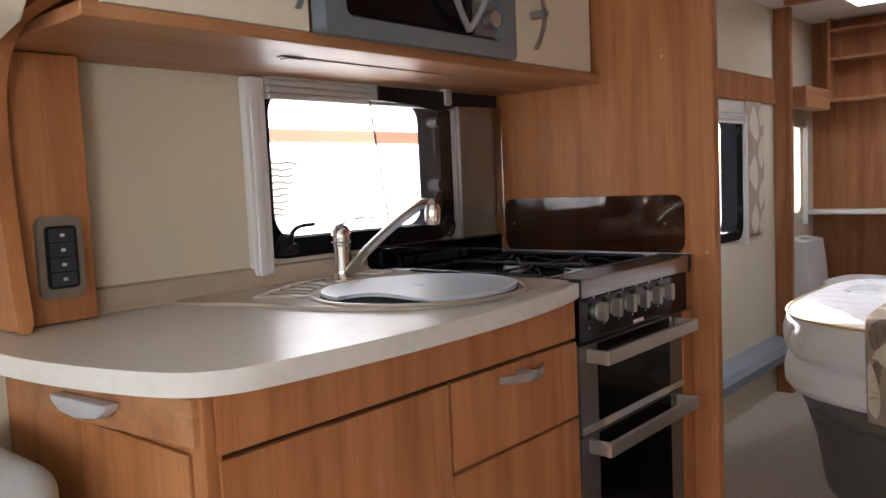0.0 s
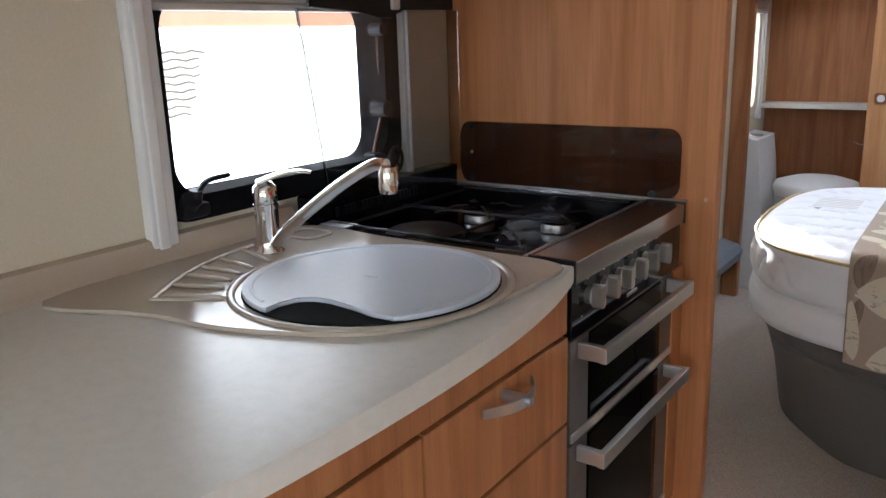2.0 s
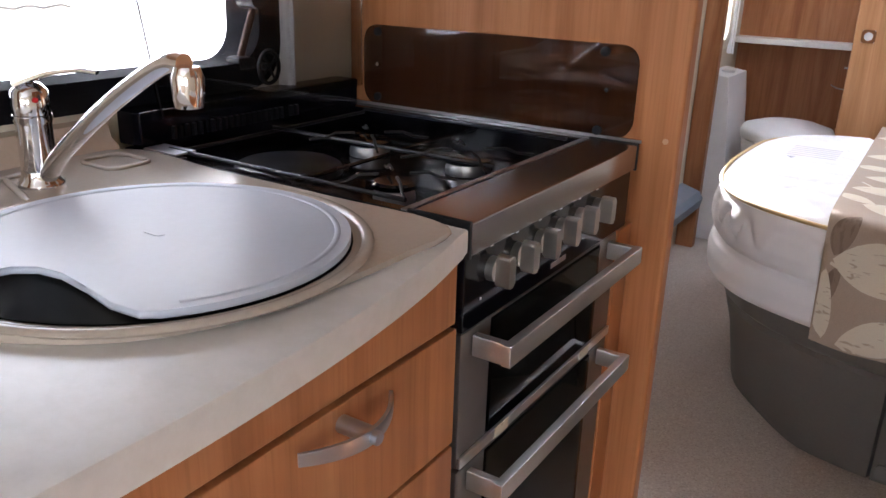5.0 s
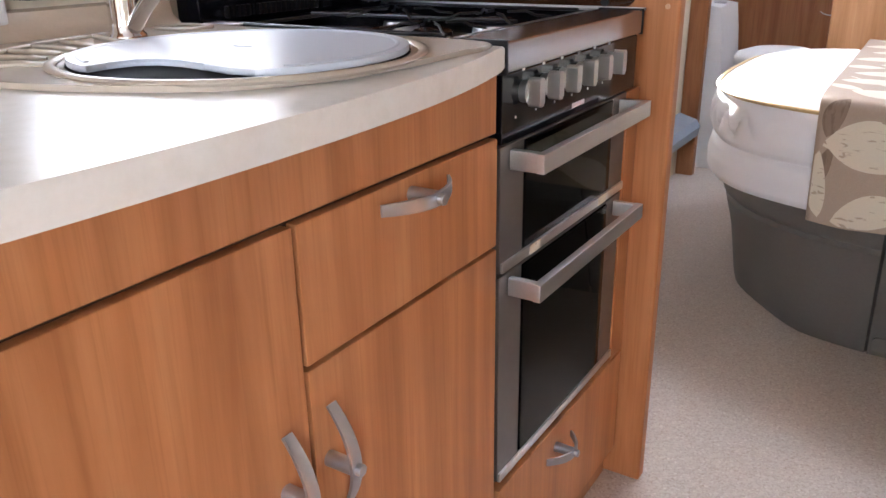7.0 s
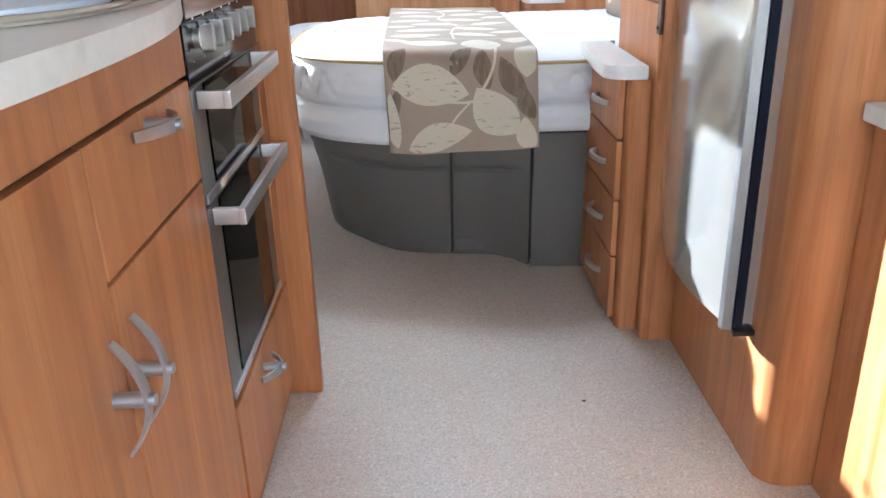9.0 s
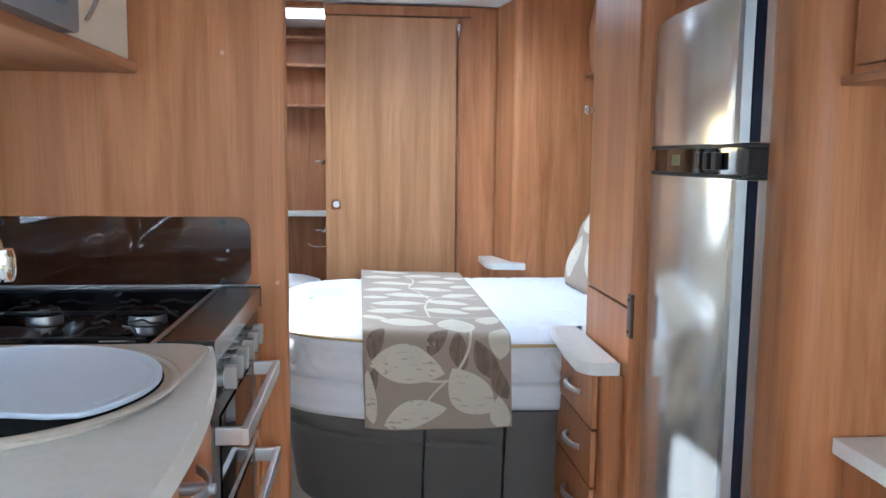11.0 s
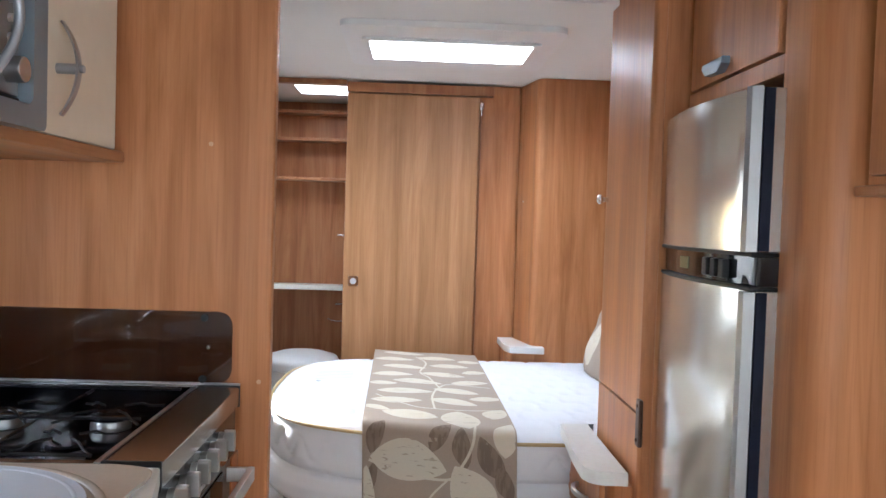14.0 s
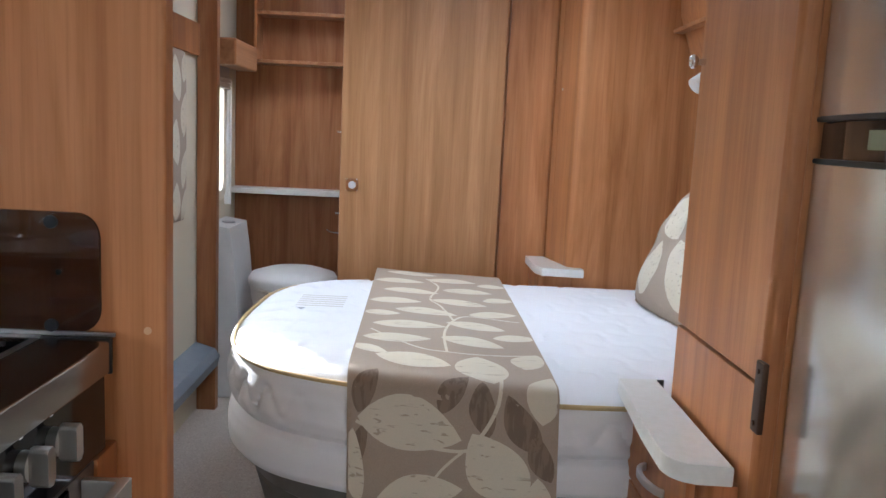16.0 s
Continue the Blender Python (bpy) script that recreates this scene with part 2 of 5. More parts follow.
ENAMEL = plain("black_enamel", (0.004, 0.004, 0.006), 0.09, vary=0.1, spec=0.32)
PIANO = plain("black_gloss_plastic", (0.006, 0.006, 0.008), 0.06, vary=0.05)
IRON = plain("black_wire_support", (0.008, 0.008, 0.009), 0.30, vary=0.15, spec=0.35)
BURNER = plain("burner_alloy", (0.46, 0.46, 0.47), 0.35, 1.0, vary=0.08)
CHROME = plain("chrome", (0.83, 0.83, 0.84), 0.07, 1.0, vary=0.01)
SATIN = plain("satin_metal", (0.68, 0.68, 0.70), 0.36, 1.0, vary=0.03)
RUBBER = plain("black_window_rubber", (0.008, 0.008, 0.010), 0.8, vary=0.1, spec=0.08)
GREY_BASE = plain("dark_grey_moulded_plastic", (0.135, 0.126, 0.113), 0.42, vary=0.06, size=150, bump=0.0003)
DUCT_GREY = plain("blue_grey_vinyl", (0.22, 0.25, 0.29), 0.5, vary=0.05)
MICRO_GREY = plain("grey_painted_surround", (0.24, 0.29, 0.335), 0.35, 0.4, vary=0.03)
SILVER = plain("silver_lacquer", (0.47, 0.50, 0.55), 0.34, 0.9, vary=0.03)
PIPING = plain("gold_piping", (0.52, 0.38, 0.18), 0.55, vary=0.1, size=300)
BROWN = plain("dark_brown_metal", (0.07, 0.035, 0.02), 0.4, 0.4)
OVEN_SIDE = plain("grey_brown_oven_side", (0.16, 0.145, 0.135), 0.35, 0.6)
INK = plain("pale_ink", (0.6, 0.6, 0.6), 0.5)
CUSHION = plain("grey_leather", (0.47, 0.50, 0.50), 0.45, vary=0.05, size=160, bump=0.0006)
def printed(name, colour, line, stretch, low, high):
    """Woven cloth print with thin drawn strokes."""
    k = Nodes(name, 0.85)
    weave = k.noise(k.coords(), 500, 3, 0.6)
    strokes = k.noise(k.coords(stretch), 95, 3, 0.5, 0.5)
    c = k.ramp(strokes, [(low, line), (high, colour)])
    c = k.mix(c, k.ramp(weave, [(0.3, (0.88, 0.88, 0.88)), (0.7, (1, 1, 1))]), 0.8, "MULTIPLY")
    k.colour(c)
    k.bump(weave, 0.0005, 0.3)
    return k.m


LEAF_PRINT = printed("cream_leaf_print", (0.66, 0.60, 0.48), (0.44, 0.37, 0.28), (0.16, 1, 1), 0.33, 0.38)
LEAF_DARK = printed("brown_leaf_print", (0.25, 0.185, 0.135), (0.195, 0.14, 0.10), (1, 1, 0.14), 0.44, 0.50)
RUNNER = plain("taupe_woven_cloth", (0.39, 0.31, 0.238), 0.85, vary=0.12, size=500, bump=0.0006)


def brushed(name, colour, rough, along, metal=1.0):
    k = Nodes(name, rough, metal)
    s = {"z": (1, 1, 0.01), "y": (1, 0.01, 1)}[along]
    n = k.noise(k.coords(s), 420, 3, 0.6)
    big = k.noise(k.coords(), 3.0, 3, 0.5)
    k.colour(k.ramp(n, [(0.3, tuple(c * 0.92 for c in colour)), (0.7, colour)]))
    k.rough(k.remap(big, rough * 0.85, rough * 1.2, 0.3, 0.7))
    k.bump(n, 0.0001, 0.12)
    return k.m


RAIL_STEEL = brushed("smooth_rail_steel", (0.38, 0.37, 0.37), 0.20, "y")
KNOB_METAL = plain("dull_knob_metal", (0.50, 0.49, 0.47), 0.36, 1.0, vary=0.04)
STEEL = brushed("brushed_steel", (0.70, 0.69, 0.68), 0.34, "y")
FRIDGE_STEEL = brushed("fridge_steel", (0.62, 0.61, 0.575), 0.17, "z", 0.78)


def worktop_material():
    k = Nodes("stone_effect_laminate", 0.28)
    v = k.coords()
    fine = k.noise(v, 260, 3, 0.6)
    blot = k.noise(v, 60, 5, 0.6)
    big = k.noise(v, 5, 3)
    c = k.ramp(blot, [(0.30, (0.665, 0.66, 0.625)), (0.5, (0.70, 0.695, 0.665)), (0.7, (0.725, 0.72, 0.695))])
    c = k.mix(c, k.ramp(fine, [(0.3, (0.82, 0.80, 0.77)), (0.6, (1, 1, 1))]), 0.10, "MULTIPLY")
    k.colour(c)
    k.rough(k.remap(big, 0.285, 0.34, 0.3, 0.7))
    return k.m


WORKTOP = worktop_material()


def floor_material():
    k = Nodes("speckled_vinyl", 0.42)
    v = k.coords()
    cells = k.node("ShaderNodeTexVoronoi", Scale=230.0)
    k.link(v, cells.inputs["Vector"])
    speck = k.noise(v, 190, 2, 0.5)
    big = k.noise(v, 3.5, 4)
    c = k.ramp(cells.outputs["Color"], [(0.12, (0.45, 0.375, 0.31)), (0.4, (0.52, 0.445, 0.38)), (0.75, (0.56, 0.485, 0.42)), (0.95, (0.65, 0.58, 0.51))])
    c = k.mix(c, k.ramp(speck, [(0.32, (0.62, 0.56, 0.50)), (0.44, (1, 1, 1))]), 0.5, "MULTIPLY")
    c = k.mix(c, k.ramp(big, [(0.3, (0.92, 0.92, 0.92)), (0.7, (1, 1, 1))]), 0.8, "MULTIPLY")
    k.colour(c)
    k.rough(k.remap(big, 0.36, 0.5, 0.3, 0.7))
    k.bump(speck, 0.0004, 0.3)
    return k.m


FLOOR = floor_material()


def quilt_material():
    k = Nodes("white_quilted_ticking", 0.8)
    v = k.coords()
    n = k.noise(v, 700, 3)
    soft = k.noise(v, 26, 3, 0.5, 0.6)
    k.colour(k.ramp(n, [(0.3, (0.74, 0.74, 0.77)), (0.7, (0.81, 0.81, 0.83))]))
    k.bump(k.mix(soft, n, 0.25), 0.004, 0.22)
    return k.m


QUILT = quilt_material()


def glass_material(name, colour, rough=0.0, ior=1.2):
    k = Nodes(name, rough)
    k.colour(colour)
    k.b.inputs["Transmission Weight"].default_value = 1.0
    k.b.inputs["IOR"].default_value = ior
    return k.m


GLASS = glass_material("clear_glass", (0.95, 0.97, 0.97))
FROSTED = glass_material("frosted_washroom_glass", (0.85, 0.88, 0.88), 0.6)
SMOKED = glass_material("smoked_glass", (0.40, 0.37, 0.38), 0.0, 1.5)
OVEN_GLASS = glass_material("black_oven_glass", (0.06, 0.055, 0.05))


def glow_material(name, colour, power):
    k = Nodes(name, 0.5)
    k.colour(colour)
    k.b.inputs["Emission Color"].default_value = (*colour, 1)
    k.b.inputs["Emission Strength"].default_value = power
    return k.m


ROOFLIGHT = glow_material("daylit_rooflight_dome", (0.95, 0.97, 1.0), 2.2)
OUTSIDE_WHITE = plain("white_painted_slat", (0.80, 0.80, 0.80), 0.5, vary=0.02)
OUTSIDE_BROWN = plain("red_brown_gutter", (0.55, 0.30, 0.22), 0.5)


def glow_board_material():
    """Glow of an added board that stands in for daylight beyond the kitchen window."""
    k = Nodes("added_daylight_glow", 1.0, spec=0.0)
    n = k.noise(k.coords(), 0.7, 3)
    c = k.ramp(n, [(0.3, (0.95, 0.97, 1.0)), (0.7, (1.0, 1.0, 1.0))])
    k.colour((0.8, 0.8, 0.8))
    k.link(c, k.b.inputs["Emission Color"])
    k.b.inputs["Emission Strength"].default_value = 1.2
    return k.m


GLOW_BOARD = glow_board_material()
GRAVEL = plain("pale_hardstanding", (0.40, 0.38, 0.35), 0.9, vary=0.25, size=25)

# ---------------------------------------------------------------- plan, in metres
WALL, RIGHT, CEIL = -1.53, 0.72, 1.95
FRONT, REAR = -2.30, 5.16
TOP = 0.957          # worktop and hob
FACE = -0.94         # fronts of the kitchen units
PANEL = 2.14         # tall panel beside the cooker
BULK = 4.38          # bulkhead before the washroom

# ---------------------------------------------------------------- structure


def structure(name, bm, material, label, category):
    return solid(name, bm, material, label, category, kind="structure")


def wall_with_openings(name, x0, x1, y0, y1, z0, z1, holes, material, label):
    """A side wall as blocks round its openings; holes: (y0, y1, z0, z1)."""
    bm = bmesh.new()
    at = y0
    for a, b, c, d in sorted(holes):
        box(x0, x1, at, a, z0, z1, bm=bm)
        box(x0, x1, a, b, z0, c, bm=bm)
        box(x0, x1, a, b, d, z1, bm=bm)
        at = b
    box(x0, x1, at, y1, z0, z1, bm=bm)
    return structure(name, bm, material, label, "wall")


KW = (1.322, 1.935, 1.022, 1.40)     # kitchen window
BW = (3.45, 4.03, 0.845, 1.42)      # window by the bed
WW = (4.72, 4.93, 0.88, 1.42)       # washroom window
LW = (-1.55, -0.45, 0.90, 1.50)     # lounge windows

structure("floor", box(WALL - 0.04, RIGHT + 0.04, FRONT - 0.04, REAR + 0.04, -0.05, 0.0), FLOOR, "beige speckled vinyl floor of the caravan", "floor")
wall_with_openings("wall_west", WALL - 0.04, WALL, FRONT, REAR, 0.0, CEIL, [KW, BW, WW, LW], CREAM_WALL, "cream wallboard side wall with windows")
wall_with_openings("wall_east", RIGHT, RIGHT + 0.04, FRONT, REAR, 0.0, CEIL, [LW], CREAM_WALL, "cream wallboard side wall")
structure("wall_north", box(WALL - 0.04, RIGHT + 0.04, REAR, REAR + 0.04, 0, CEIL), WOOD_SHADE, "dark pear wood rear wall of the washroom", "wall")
bm = bmesh.new()
box(WALL - 0.04, -1.22, FRONT - 0.04, FRONT, 0, CEIL, bm=bm)
box(0.42, RIGHT + 0.04, FRONT - 0.04, FRONT, 0, CEIL, bm=bm)
box(-1.22, 0.42, FRONT - 0.04, FRONT, 0, 0.92, bm=bm)
box(-1.22, 0.42, FRONT - 0.04, FRONT, 1.58, CEIL, bm=bm)
structure("wall_south", bm, CREAM_WALL, "cream front wall with a wide window opening", "wall")

SKY_X, SKY_Y = (-0.775, -0.195), (3.355, 3.675)
bm = bmesh.new()
for x0, x1, y0, y1 in ((WALL - 0.04, SKY_X[0], FRONT - 0.04, 4.39), (SKY_X[1], RIGHT + 0.04, FRONT - 0.04, 4.39), (SKY_X[0], SKY_X[1], FRONT - 0.04, SKY_Y[0]), (SKY_X[0], SKY_X[1], SKY_Y[1], 4.39), (WALL - 0.04, -1.20, 4.39, REAR + 0.04), (-0.66, RIGHT + 0.04, 4.39, REAR + 0.04), (-1.20, -0.66, 4.39, 4.48), (-1.20, -0.66, 4.76, REAR + 0.04)):
    box(x0, x1, y0, y1, CEIL, CEIL + 0.05, bm=bm)
structure("ceiling", bm, CEILING, "off-white smooth caravan ceiling", "ceiling")
structure("trim", box(-0.88, -0.06, 2.865, 2.885, CEIL - 0.004, CEIL, 0.001), CEILING, "white cover strip over a ceiling joint", "trim")
structure("trim", box(-0.885, -0.045, 2.345, 2.385, CEIL - 0.022, CEIL, 0.004), WOOD_SHADE, "dark wood trim across the ceiling", "trim")

# rooflight
light = thing("rooflight", -0.485, 3.515, CEIL - 0.03, "white framed rooflight glowing with daylight", "rooflight")
bm = frame_of(rounded(-0.865, -0.105, 3.17, 3.86, 0.05), rounded(SKY_X[0], SKY_X[1], SKY_Y[0], SKY_Y[1], 0.02), "z", CEIL - 0.022, CEIL - 0.001)
bmesh.ops.bevel(bm, geom=[e for e in bm.edges if len(e.link_faces) == 2 and e.calc_face_angle(0) > 1.2], offset=0.006, segments=2, affect="EDGES", clamp_overlap=True)
part("frame", bm, WHITE_PLASTIC, light)
part("inner_frame", frame_of(rounded(-0.80, -0.17, 3.33, 3.70, 0.02), rounded(SKY_X[0], SKY_X[1], SKY_Y[0], SKY_Y[1], 0.012), "z", CEIL - 0.032, CEIL - 0.023), WHITE_PLASTIC, light)
part("lining", frame_of(rounded(SKY_X[0] - 0.01, SKY_X[1] + 0.01, SKY_Y[0] - 0.01, SKY_Y[1] + 0.01, 0.012), rounded(SKY_X[0] + 0.002, SKY_X[1] - 0.002, SKY_Y[0] + 0.002, SKY_Y[1] - 0.002, 0.012), "z", CEIL + 0.051, CEIL + 0.10), WHITE_PLASTIC, light)
part("dome", box(SKY_X[0] - 0.02, SKY_X[1] + 0.02, SKY_Y[0] - 0.02, SKY_Y[1] + 0.02, CEIL + 0.11, CEIL + 0.13, 0.006), ROOFLIGHT, light, "bright milky dome")
light = thing("rooflight", -0.93, 4.62, CEIL - 0.012, "small washroom rooflight glowing with daylight", "rooflight")
part("dome", box(-1.24, -0.62, 4.42, 4.80, CEIL + 0.055, CEIL + 0.075, 0.004), ROOFLIGHT, light)
part("frame", frame_of(rounded(-1.26, -0.60, 4.42, 4.82, 0.02), rounded(-1.20, -0.66, 4.48, 4.76, 0.02), "z", CEIL - 0.012, CEIL - 0.001), WHITE_PLASTIC, light)


def side_window(name, hole, label, blind=0.05, sides=True, stay=True, jamb=0.035):
    """A hinged caravan window with its dark rubber frame, cream blind casing, stay arm and latch."""
    y0, y1, z0, z1 = hole
    w = thing(name, WALL, (y0 + y1) / 2, z0, label, "window", kind="structure")
    x = WALL - 0.036
    zt = z1 - blind
    part("window_frame", frame_of(rounded(y0 - 0.012, y1 + 0.012, z0 - 0.012, z1 + 0.012, 0.07, 8), rounded(y0 + 0.035, y1 - jamb, z0 + 0.03, z1 - 0.03, 0.055, 8), "x", x - 0.03, WALL + 0.012), RUBBER if stay else CREAM_DOOR, w, "moulded window frame")
    p = part("pane", prism(rounded(y0 + 0.02, y1 - 0.02, z0 + 0.02, z1 - 0.02, 0.05), "x", x - 0.022, x - 0.016), GLASS if stay else FROSTED, w, "acrylic pane")
    p.visible_shadow = not stay
    casing = part("blind_casing", box(WALL + 0.004, WALL + 0.025, y0 + 0.022, y1 + 0.010, zt + 0.004, z1 + 0.045, 0.006), GREY_TRIM, w, "pleated blind pushed up in its casing")
    for i in range(4):
        part("pleat", box(WALL + 0.014, WALL + 0.033, y0 + 0.024, y1 + 0.008, zt - 0.004 + i * 0.014, zt + 0.008 + i * 0.014, 0.003), GREY_TRIM, casing)
    if sides:
        for a in (y0 - 0.030, y1 + 0.012):
            wide = 0.05 if a < y0 else 0.022
            bm = box(WALL + 0.002, WALL + 0.026, a, a + wide, z0 - 0.04, zt + 0.04, 0.006)
            box(WALL + 0.026, WALL + 0.034, a + 0.008, a + wide * 0.55, z0 - 0.04, zt + 0.038, 0.003, bm=bm)
            part("blind_rail", bm, WHITE_PLASTIC, w, "white upright blind rail")
    # latch on the bottom frame
    for ly in ((y0 + 0.06,) if stay else ()):
        latch = part("latch", box(WALL + 0.004, WALL + 0.03, ly - 0.03, ly + 0.025, z0 - 0.004, z0 + 0.02, 0.006), BLACK, w, "black turning latch")
        bm = cylinder((WALL + 0.02, ly, z0 + 0.014), (WALL + 0.026, ly, z0 + 0.042), 0.011, bm=cylinder((WALL + 0.016, ly - 0.012, z0 + 0.016), (WALL + 0.03, ly - 0.012, z0 + 0.03), 0.016))
        sweep(smooth_line([(WALL + 0.026, ly, z0 + 0.034), (WALL + 0.03, ly + 0.02, z0 + 0.054), (WALL + 0.032, ly + 0.065, z0 + 0.058)], 4), flat_section(0.009, 0.008), bm=bm)
        part("lever", bm, BLACK, latch)
    if stay:
        bm = cylinder((x + 0.03, y1 - 0.035, z1 - 0.08), (x + 0.03, y1 - 0.028, z0 + 0.12), 0.004)
        cylinder((x + 0.034, y1 - 0.03, z0 + 0.12), (x + 0.034, y1 - 0.07, z0 + 0.03), 0.006, bm=bm)
        arm = part("stay_arm", bm, BROWN, w, "thin dark metal stay arm")
        bm = cylinder((x + 0.018, y1 - 0.04, z0 + 0.13), (x + 0.056, y1 - 0.04, z0 + 0.13), 0.017)
        cylinder((x + 0.018, y1 - 0.036, z1 - 0.085), (x + 0.05, y1 - 0.036, z1 - 0.085), 0.013, bm=bm)
        box(x + 0.018, x + 0.05, y1 - 0.085, y1 - 0.045, z0 + 0.018, z0 + 0.04, 0.006, bm=bm)
        part("knob", bm, BLACK, arm)
    return w


side_window("window_1", KW, "hinged kitchen window in a black frame with blind rails", jamb=0.035)
side_window("window_2", BW, "hinged bedroom window in a black frame with a blind", jamb=0.06)
side_window("window_3", WW, "washroom window with a raised cream blind", stay=False)
for sx, nm in ((WALL - 0.02, "window_4"), (RIGHT + 0.02, "window_5")):
    w = thing(nm, sx, -1.0, 0.9, "clear lounge window", "window", kind="structure")
    p = part("pane", box(sx - 0.004, sx + 0.004, LW[0], LW[1], LW[2], LW[3]), GLASS, w)
    p.visible_shadow = False
    part("window_frame", frame_of(rounded(LW[0], LW[1], LW[2], LW[3], 0.05), rounded(LW[0] + 0.04, LW[1] - 0.04, LW[2] + 0.04, LW[3] - 0.04, 0.04), "x", sx - 0.018, sx + 0.018), BLACK, w)
w = thing("window_6", -0.4, FRONT - 0.02, 0.92, "wide clear front window", "window", kind="structure")
p = part("pane", box(-1.22, 0.42, FRONT - 0.024, FRONT - 0.016, 0.92, 1.58), GLASS, w)
p.visible_shadow = False

# outside: hardstanding, a glowing stand-in board for daylight, a gutter and a vent
structure("ground", box(-400, 400, -400, 400, -0.75, -0.70), GRAVEL, "pale gravel hardstanding outside", "ground")
VX = -2.95
# added glowing board: brightens the kitchen window and keeps direct sun off it
structure("backdrop", box(VX - 0.04, VX, -3.2, 4.55, -0.699, 2.55), GLOW_BOARD, "plain glowing board standing in for daylight outside the window", "backdrop")
gutter = thing("red_gutter", VX + 0.03, 1.0, 1.35, "red-brown gutter rail outside the kitchen window", "gutter")
part("rail", box(VX + 0.002, VX + 0.05, -3.0, 4.35, 1.36, 1.42, 0.01), OUTSIDE_BROWN, gutter)
LOUVRE_GREY = plain("grey_louvre_paint", (0.17, 0.17, 0.175), 0.6)
grille = thing("louvred_vent", VX + 0.01, 2.3, 0.98, "pale louvred vent outside the kitchen window", "vent")
part("plate", prism([(2.12, 0.98), (2.50, 0.98), (2.62, 1.30), (2.12, 1.30)], "x", VX + 0.001, VX + 0.006), OUTSIDE_WHITE, grille)
for i in range(9):
    z = 1.05 + i * 0.028
    line = [(VX + 0.012, 2.13 + 0.03 * k, z + 0.005 * math.sin(k * 1.9 + i)) for k in range(1 + int((0.38 + 0.09 * i / 10) / 0.03))]
    part("louvre", sweep(line, flat_section(0.004, 0.006)), LOUVRE_GREY, grille)

# ---------------------------------------------------------------- kitchen


def bow_handle(name, parent, centre, face, along, length, out=0.034, material=None):
    """A crescent strap handle whose middle rides on a round post. face: the way out of the front; along: the strap's own direction."""
    c, f, a = Vector(centre), Vector(face), Vector(along)
    line = []
    for i in range(17):
        s = 2 * i / 16 - 1
        line.append(c + a * (s * length / 2) + f * (out - 0.027 * s * s))
    other = f.cross(a)
    h = part(name, sweep(line, flat_section(0.005, 0.0155), up=other, scales=[0.80 + 0.20 * (1 - abs(2 * i / 16 - 1) ** 2) for i in range(17)]), material or SILVER, parent, "crescent satin metal handle", smooth=0.9)
    post = cylinder(c, c + f * (out - 0.002), 0.0085, n=18)
    cylinder(c + f * (out - 0.002), c + f * (out + 0.009), 0.0065, n=18, bevel=0.0015, bm=post)
    part("post", post, material or SILVER, h, "round metal post")
    return h


# base unit
unit = thing("kitchen_base_unit", -1.2, 1.2, 0.0, "pear wood kitchen base unit with drawer and two doors", "kitchen unit")
part("body", box(WALL + 0.003, FACE - 0.02, 0.825, 1.598, 0.07, 0.905), WOOD, unit)
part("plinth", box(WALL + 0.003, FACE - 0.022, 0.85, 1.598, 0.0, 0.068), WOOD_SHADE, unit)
part("top_rail", box(FACE - 0.02, FACE, 0.815, 1.600, 0.852, 0.928, 0.0025), WOOD, unit)
part("shadow_gap", box(FACE - 0.020, FACE - 0.012, 0.82, 1.598, 0.838, 0.856), BROWN, unit)
drawer = part("drawer_front", box(FACE - 0.018, FACE, 1.232, 1.603, 0.703, 0.8455, 0.0022), WOOD, unit)
bow_handle("handle", drawer, (FACE, 1.411, 0.826), (1, 0, 0), (0, 1, 0), 0.128)
door = part("door", box(FACE - 0.018, FACE, 1.232, 1.603, 0.072, 0.698, 0.0022), WOOD, unit)
bow_handle("handle", door, (FACE, 1.252, 0.590), (1, 0, 0), (0, 0, 1), 0.132)
door = part("door", box(FACE - 0.018, FACE, 0.818, 1.227, 0.072, 0.8455, 0.0022), WOOD, unit)
bow_handle("handle", door, (FACE, 1.189, 0.590), (1, 0, 0), (0, 0, 1), 0.132)
# end of the unit with a pull-out flap
side = part("end_panel", box(WALL + 0.003, FACE - 0.004, 0.806, 0.824, 0.0, 0.925, 0.003), WOOD, unit, "end panel with a flap")
part("corner_post", box(FACE - 0.030, FACE - 0.0015, 0.798, 0.817, 0.0, 0.925, 0.004), WOOD, unit)
flap = part("flap", prism([(-1.41, 0.845), (-0.947, 0.868), (-0.947, 0.925), (-1.41, 0.925)], "y", 0.789, 0.805, 0.003), WOOD_FLAT, unit)
part("lower_flap", box(-1.372, FACE - 0.034, 0.797, 0.805, 0.10, 0.852, 0.002), WOOD, unit)
bm = prism([(-1.272, 0.892), (-1.112, 0.898), (-1.116, 0.888), (-1.140, 0.876), (-1.200, 0.868), (-1.245, 0.871), (-1.268, 0.882)], "y", 0.768, 0.789, 0.004)
part("pull", bm, plain("pale_silver_lacquer", (0.66, 0.69, 0.74), 0.42, 0.5), flap, "satin half-round finger pull")

